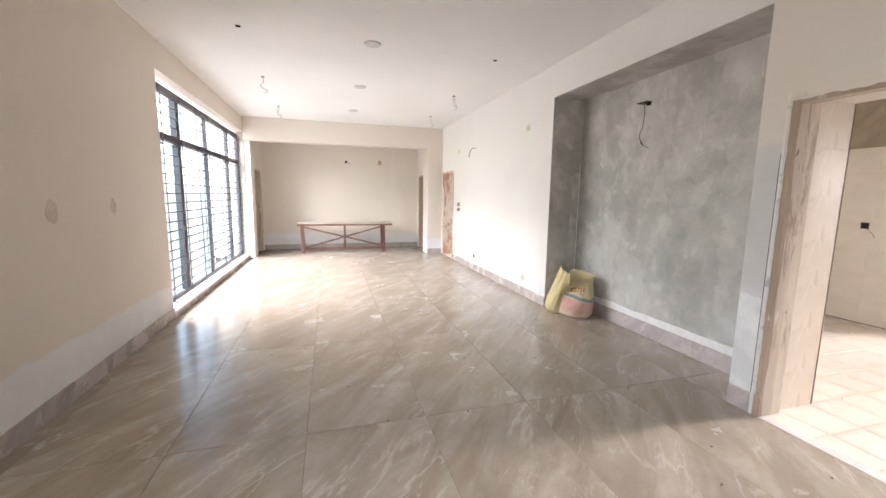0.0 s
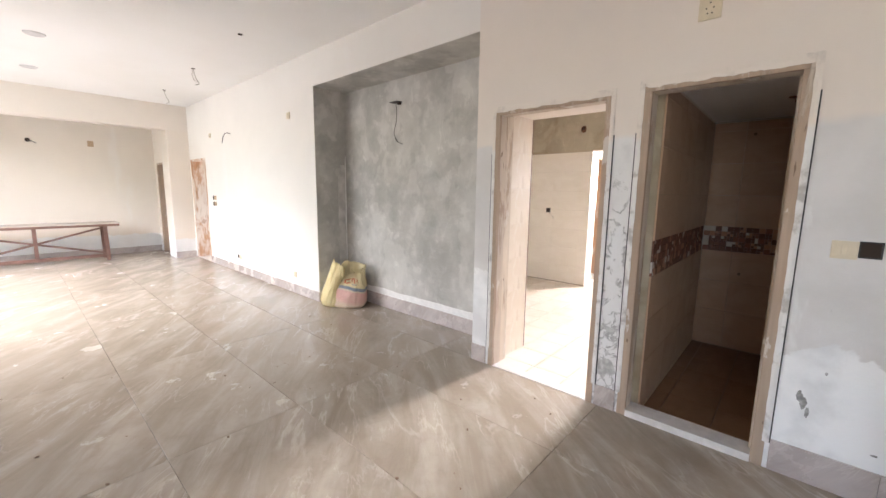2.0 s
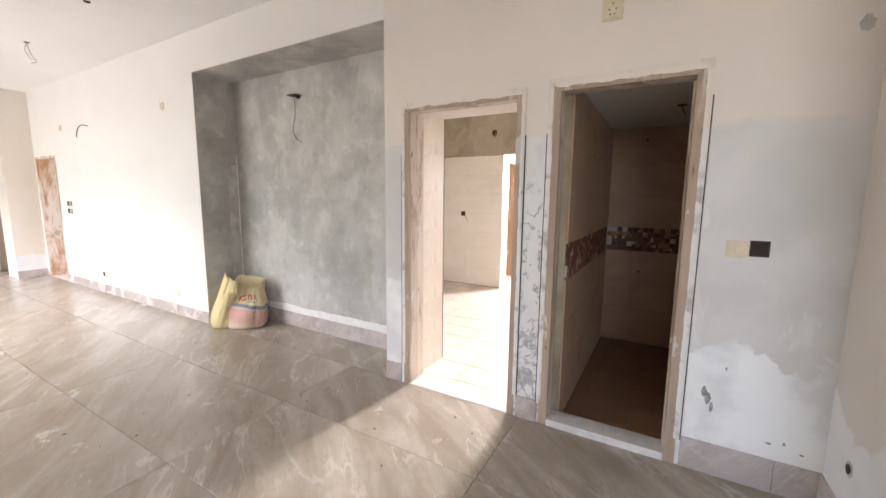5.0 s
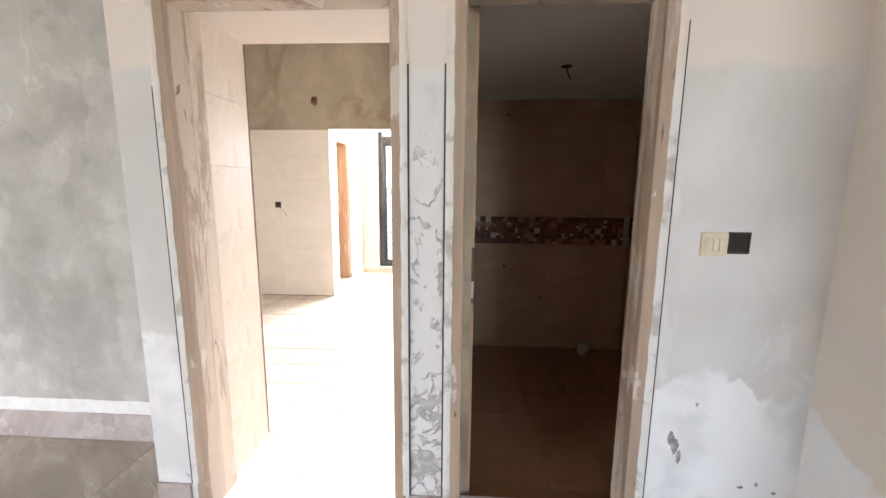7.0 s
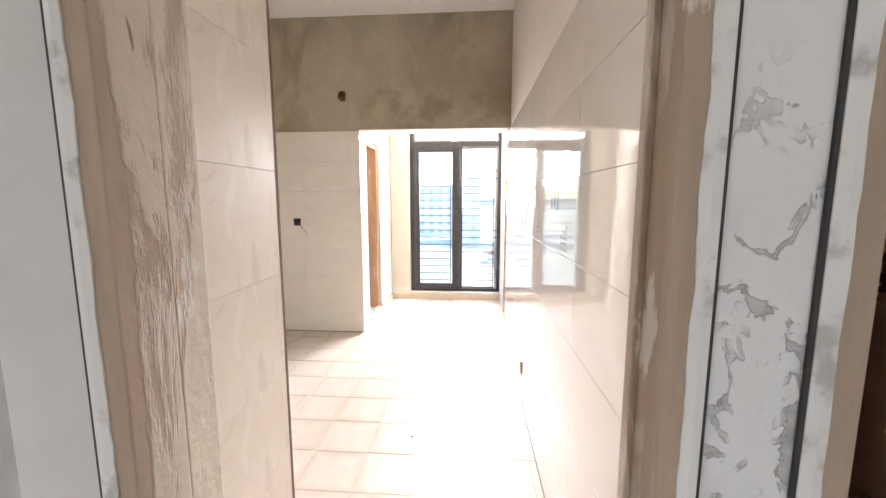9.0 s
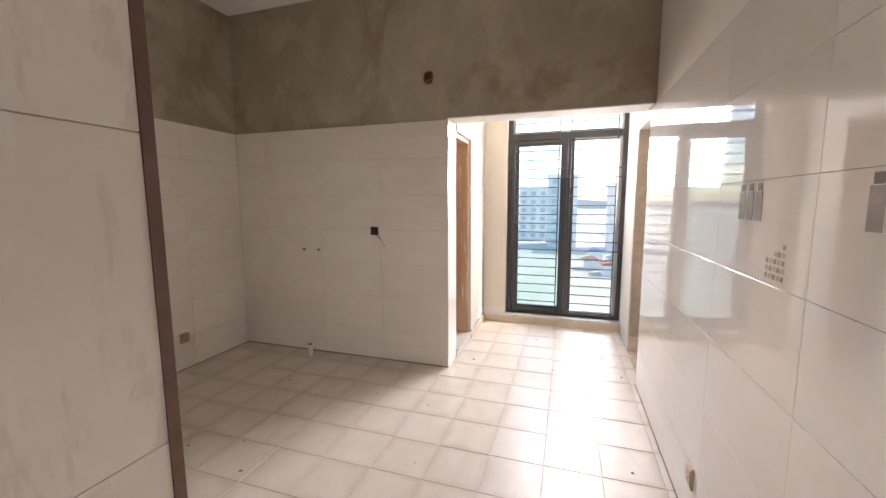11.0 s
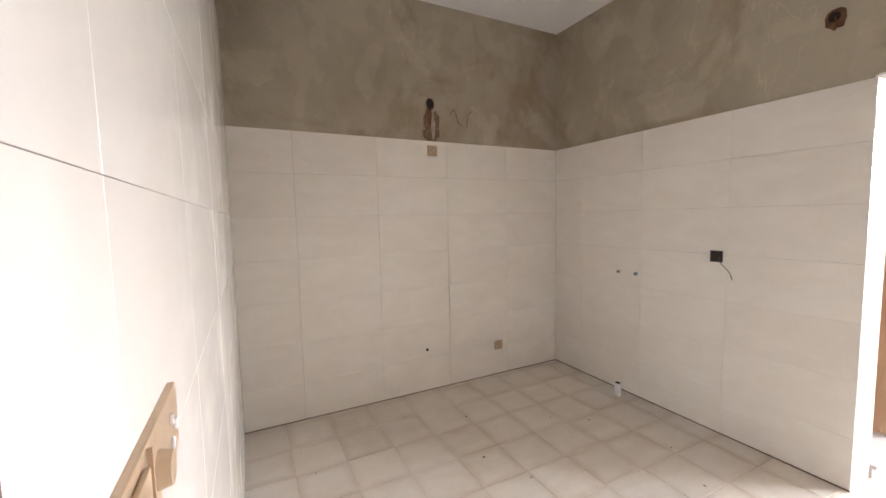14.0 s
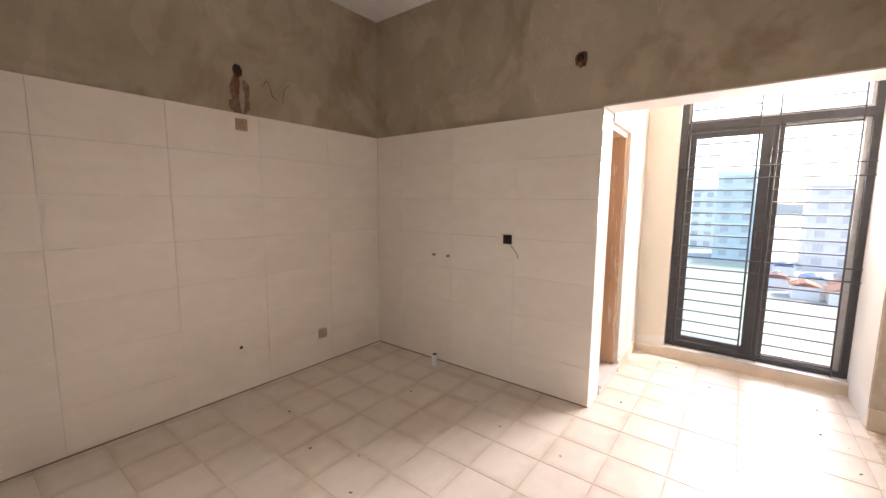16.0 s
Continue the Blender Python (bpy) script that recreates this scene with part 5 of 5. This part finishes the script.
# mosaic band in the bathroom
def mosaic_mat():
    n = Nodes("brown and white mosaic", 0.45)
    r = n.island()
    c = n.mix(n.step(r, 0.50, 0.52), (0.13, 0.045, 0.025), (0.22, 0.085, 0.05))
    c = n.mix(n.step(r, 0.76, 0.77), c, (0.42, 0.23, 0.14))
    c = n.mix(n.step(r, 0.90, 0.91), c, (0.58, 0.54, 0.50))
    return n.done(c)


def mosaic(name, origin, u_axis, length, parent):
    U, V = Vector(u_axis), Vector((0, 0, 1))
    N = U.cross(V)
    verts, faces = [], []

    def piece(u, v, s):
        h = 0.009 + random.uniform(0, 0.002)
        k = len(verts)
        for w, e in ((0, 0), (h, 0.0), (h + 0.0008, 0.0012)):
            for a, b in ((e, e), (s - e, e), (s - e, s - e), (e, s - e)):
                verts.append(Vector(origin) + U * (u + a) + V * (v + b) + N * w)
        faces.append((k + 8, k + 9, k + 10, k + 11))
        for r in (0, 4):
            faces.extend((k + r + i, k + r + (i + 1) % 4, k + r + 4 + (i + 1) % 4, k + r + 4 + i) for i in range(4))

    s = 0.048
    for i in range(int(length / s)):
        for j in range(5):
            u, v = i * s, j * s
            if random.random() < 0.35:
                for a in (0, 0.024):
                    for b in (0, 0.024):
                        piece(u + a + 0.001, v + b + 0.001, 0.022)
            else:
                piece(u + 0.001, v + 0.001, 0.046)
    me = bpy.data.meshes.new(name)
    me.from_pydata(verts, [], faces)
    me.materials.append(bpy.data.materials.get("brown and white mosaic") or mosaic_mat())
    ob = new(name, me)
    ob.parent = parent
    tagged(ob, "brown, tan and white glass mosaic band", kind="stuff")


mosaic("mosaic_band", (4.73 + T, 0.70, 0.93), (0, -1, 0), 1.39, obs["wall_bathroom"])
mosaic("mosaic_band", (2.87, 0.70 + T, 0.93), X3, 1.86, obs["wall_party"])
mosaic("mosaic_band", (4.73, -0.69 - T, 0.93), (-1, 0, 0), 1.86, obs["wall_bathroom"])
mosaic("mosaic_band", (3.85, -0.585, 0.93), (-1, 0, 0), 0.6, obs["bathroom_column"])


def skirting(name, origin, u_axis, length, h, material, label, z0=0.0, pitch=0.755, first=0.4):
    base = tagged(new(name), label, "skirting", kind="structure")
    base.empty_display_size = 0.05
    tiles(base, (origin[0], origin[1], z0), u_axis, Z3, grid(0.0, length, first, pitch), [0.0, h], 0.002, 0.012, material, 0.0015, "skirting_tile")


L = "pale veined marble skirting tiles along the hall wall"
skirting("baseboard_left", (XL, -3.5), (0, 1, 0), WY0 + 3.5, 0.13, skirt_marble, L)
skirting("baseboard_window", (XL, WY0), (0, 1, 0), WY1 - WY0, 0.056, skirt_marble, "marble facing under the window sill")
skirting("baseboard_right", (XR, 8.69), (0, -1, 0), 8.69 - 4.60, 0.13, skirt_marble, L)
skirting("baseboard_niche", (3.165, 4.58), (0, -1, 0), 4.58 - 2.045, 0.16, skirt_marble, "marble skirting along the cement niche")
skirting("baseboard_niche_side", (3.15, 4.596), (1, 0, 0), 0.001 + 0.014, 0.13, skirt_marble, "marble skirting at the niche side")
skirting("baseboard_niche_side", (XR - 0.01, 4.596), (1, 0, 0), 0.44, 0.13, skirt_marble, "marble skirting at the niche side")
skirting("baseboard_pier", (XR, 2.045), (0, -1, 0), 0.15, 0.15, skirt_marble, "short marble skirting tile between niche and doorway")
skirting("baseboard_pillar", (XR, 0.955), (0, -1, 0), 0.14, 0.15, skirt_marble, "short marble skirting tile on the pier")
skirting("baseboard_corner", (XR, 0.01), (0, -1, 0), 0.568, 0.175, skirt_marble, "marble skirting beside the bathroom doorway")
skirting("baseboard_end", (XR, YB), (-1, 0, 0), 1.8, 0.175, skirt_marble, "marble skirting along the end wall")
skirting("baseboard_far", (-1.72, YF), (1, 0, 0), 4.12, 0.13, skirt_marble, "marble skirting along the alcove wall")
skirting("baseboard_far_pier", (2.33, YA), (1, 0, 0), 0.37, 0.13, skirt_marble, "marble skirting round the alcove pier")
skirting("baseboard_nook", (6.92, 2.42), (1, 0, 0), NX - 6.92, 0.11, skirt_cream, "cream skirting tiles in the window nook", -0.014)
skirting("baseboard_nook_window", (NX, 2.42), (0, -1, 0), 2.42 - NY0, 0.09, skirt_cream, "cream skirting tiles under the nook window", -0.014)
# white primer strip above the niche skirting, and a wiped smear in its corner
bm = bmesh.new()
n = 60
low, high = [], []
for k in range(n + 1):
    y = 2.05 + (4.58 - 2.05) * k / n
    low.append(bm.verts.new((3.163, y, 0.155)))
    high.append(bm.verts.new((3.163, y, 0.235 + 0.02 * noise.noise((y * 3, 0, 0)) + 0.008 * noise.noise((y * 14, 1, 0)))))
for k in range(n):
    bm.faces.new((low[k], high[k], high[k + 1], low[k + 1]))
structure("primer_strip", bm, putty, "white primer strip brushed above the skirting", "paint strip")
for x0, x1, top, coat, label in ((3.03, 3.135, 1.80, putty_grey, "pale smeared primer in the niche corner"), (3.14, 3.156, 1.92, putty, "white brushed line down the niche corner")):
    bm = bmesh.new()
    rims = []
    for k in range(41):
        z = 0.14 + (top - 0.14) * k / 40
        w = 0.012 * noise.noise((z * 5, x0, 0))
        rims.append([bm.verts.new((x0 + w + 0.05 * max(0.0, k / 40 - 0.9) * 8 * (x1 - x0) / 0.1, 4.594, z)), bm.verts.new((x1, 4.594, z))])
    for p, q in zip(rims, rims[1:]):
        bm.faces.new((p[0], p[1], q[1], q[0]))
    structure("primer_smear", bm, coat, label, "paint strip")

# old smudges of filler on the walls
for x, y, z, r, axis in ((XL, 3.274, 1.331, 0.06, "x"), (XL, 4.058, 1.346, 0.05, "x"), (XR, -0.50, 2.20, 0.026, "-x")):
    bm = ragged(bmesh.new(), 0, 0, r, r * 1.25, 0, 0.0015, x + y)
    bm.transform(Matrix.Translation((x, y, z)) @ Matrix.Rotation(radians(90 if axis == "x" else -90), 4, "Z"))
    structure("filler_spot", bm, spot_paint if axis == "x" else putty_grey, "dull grey filler spot on the cream wall", "wall patch")
# knocks in the plaster beside the bathroom doorway, down to the grey cement
for y, z, ry, rz, seed in ((-0.076, 0.455, 0.013, 0.030, 2.0), (-0.094, 0.42, 0.014, 0.032, 5.0), (-0.112, 0.375, 0.008, 0.028, 8.0), (-0.16, 0.60, 0.005, 0.009, 3.0),
                           (-0.36, 0.255, 0.012, 0.005, 6.0), (-0.42, 0.27, 0.006, 0.009, 7.0), (-0.49, 0.235, 0.009, 0.005, 9.0)):
    bm = ragged(bmesh.new(), 0, 0, ry, rz, 0, 0.0012, seed)
    bm.transform(Matrix.Translation((XR, y, z)) @ Matrix.Rotation(radians(-90), 4, "Z"))
    structure("plaster_knock", bm, knock_grey, "grey cement showing where the whitewash is knocked off", "wall patch")
# narrow dark strip down the column's corner
structure("column_edge_strip", boxes((3.843, 3.852, -0.59, -0.582, -0.03, 2.165)), tile_edge, "dark narrow strip down the corner of the tiled column", "trim")
for box_row in ((KX0, KX1, KY1 - 0.004, KY1 + 0.002, -0.004, 0.004), (KX1 - 0.005, KX1 + 0.002, 2.43, KY1 - 0.004, -0.004, 0.0045), (KX0, 6.25, KY0 - 0.002, KY0 + 0.003, -0.004, 0.003)):
    structure("dirt_line", boxes(box_row), mud, "brown dirt gathered where tiled wall meets floor", "dirt line")
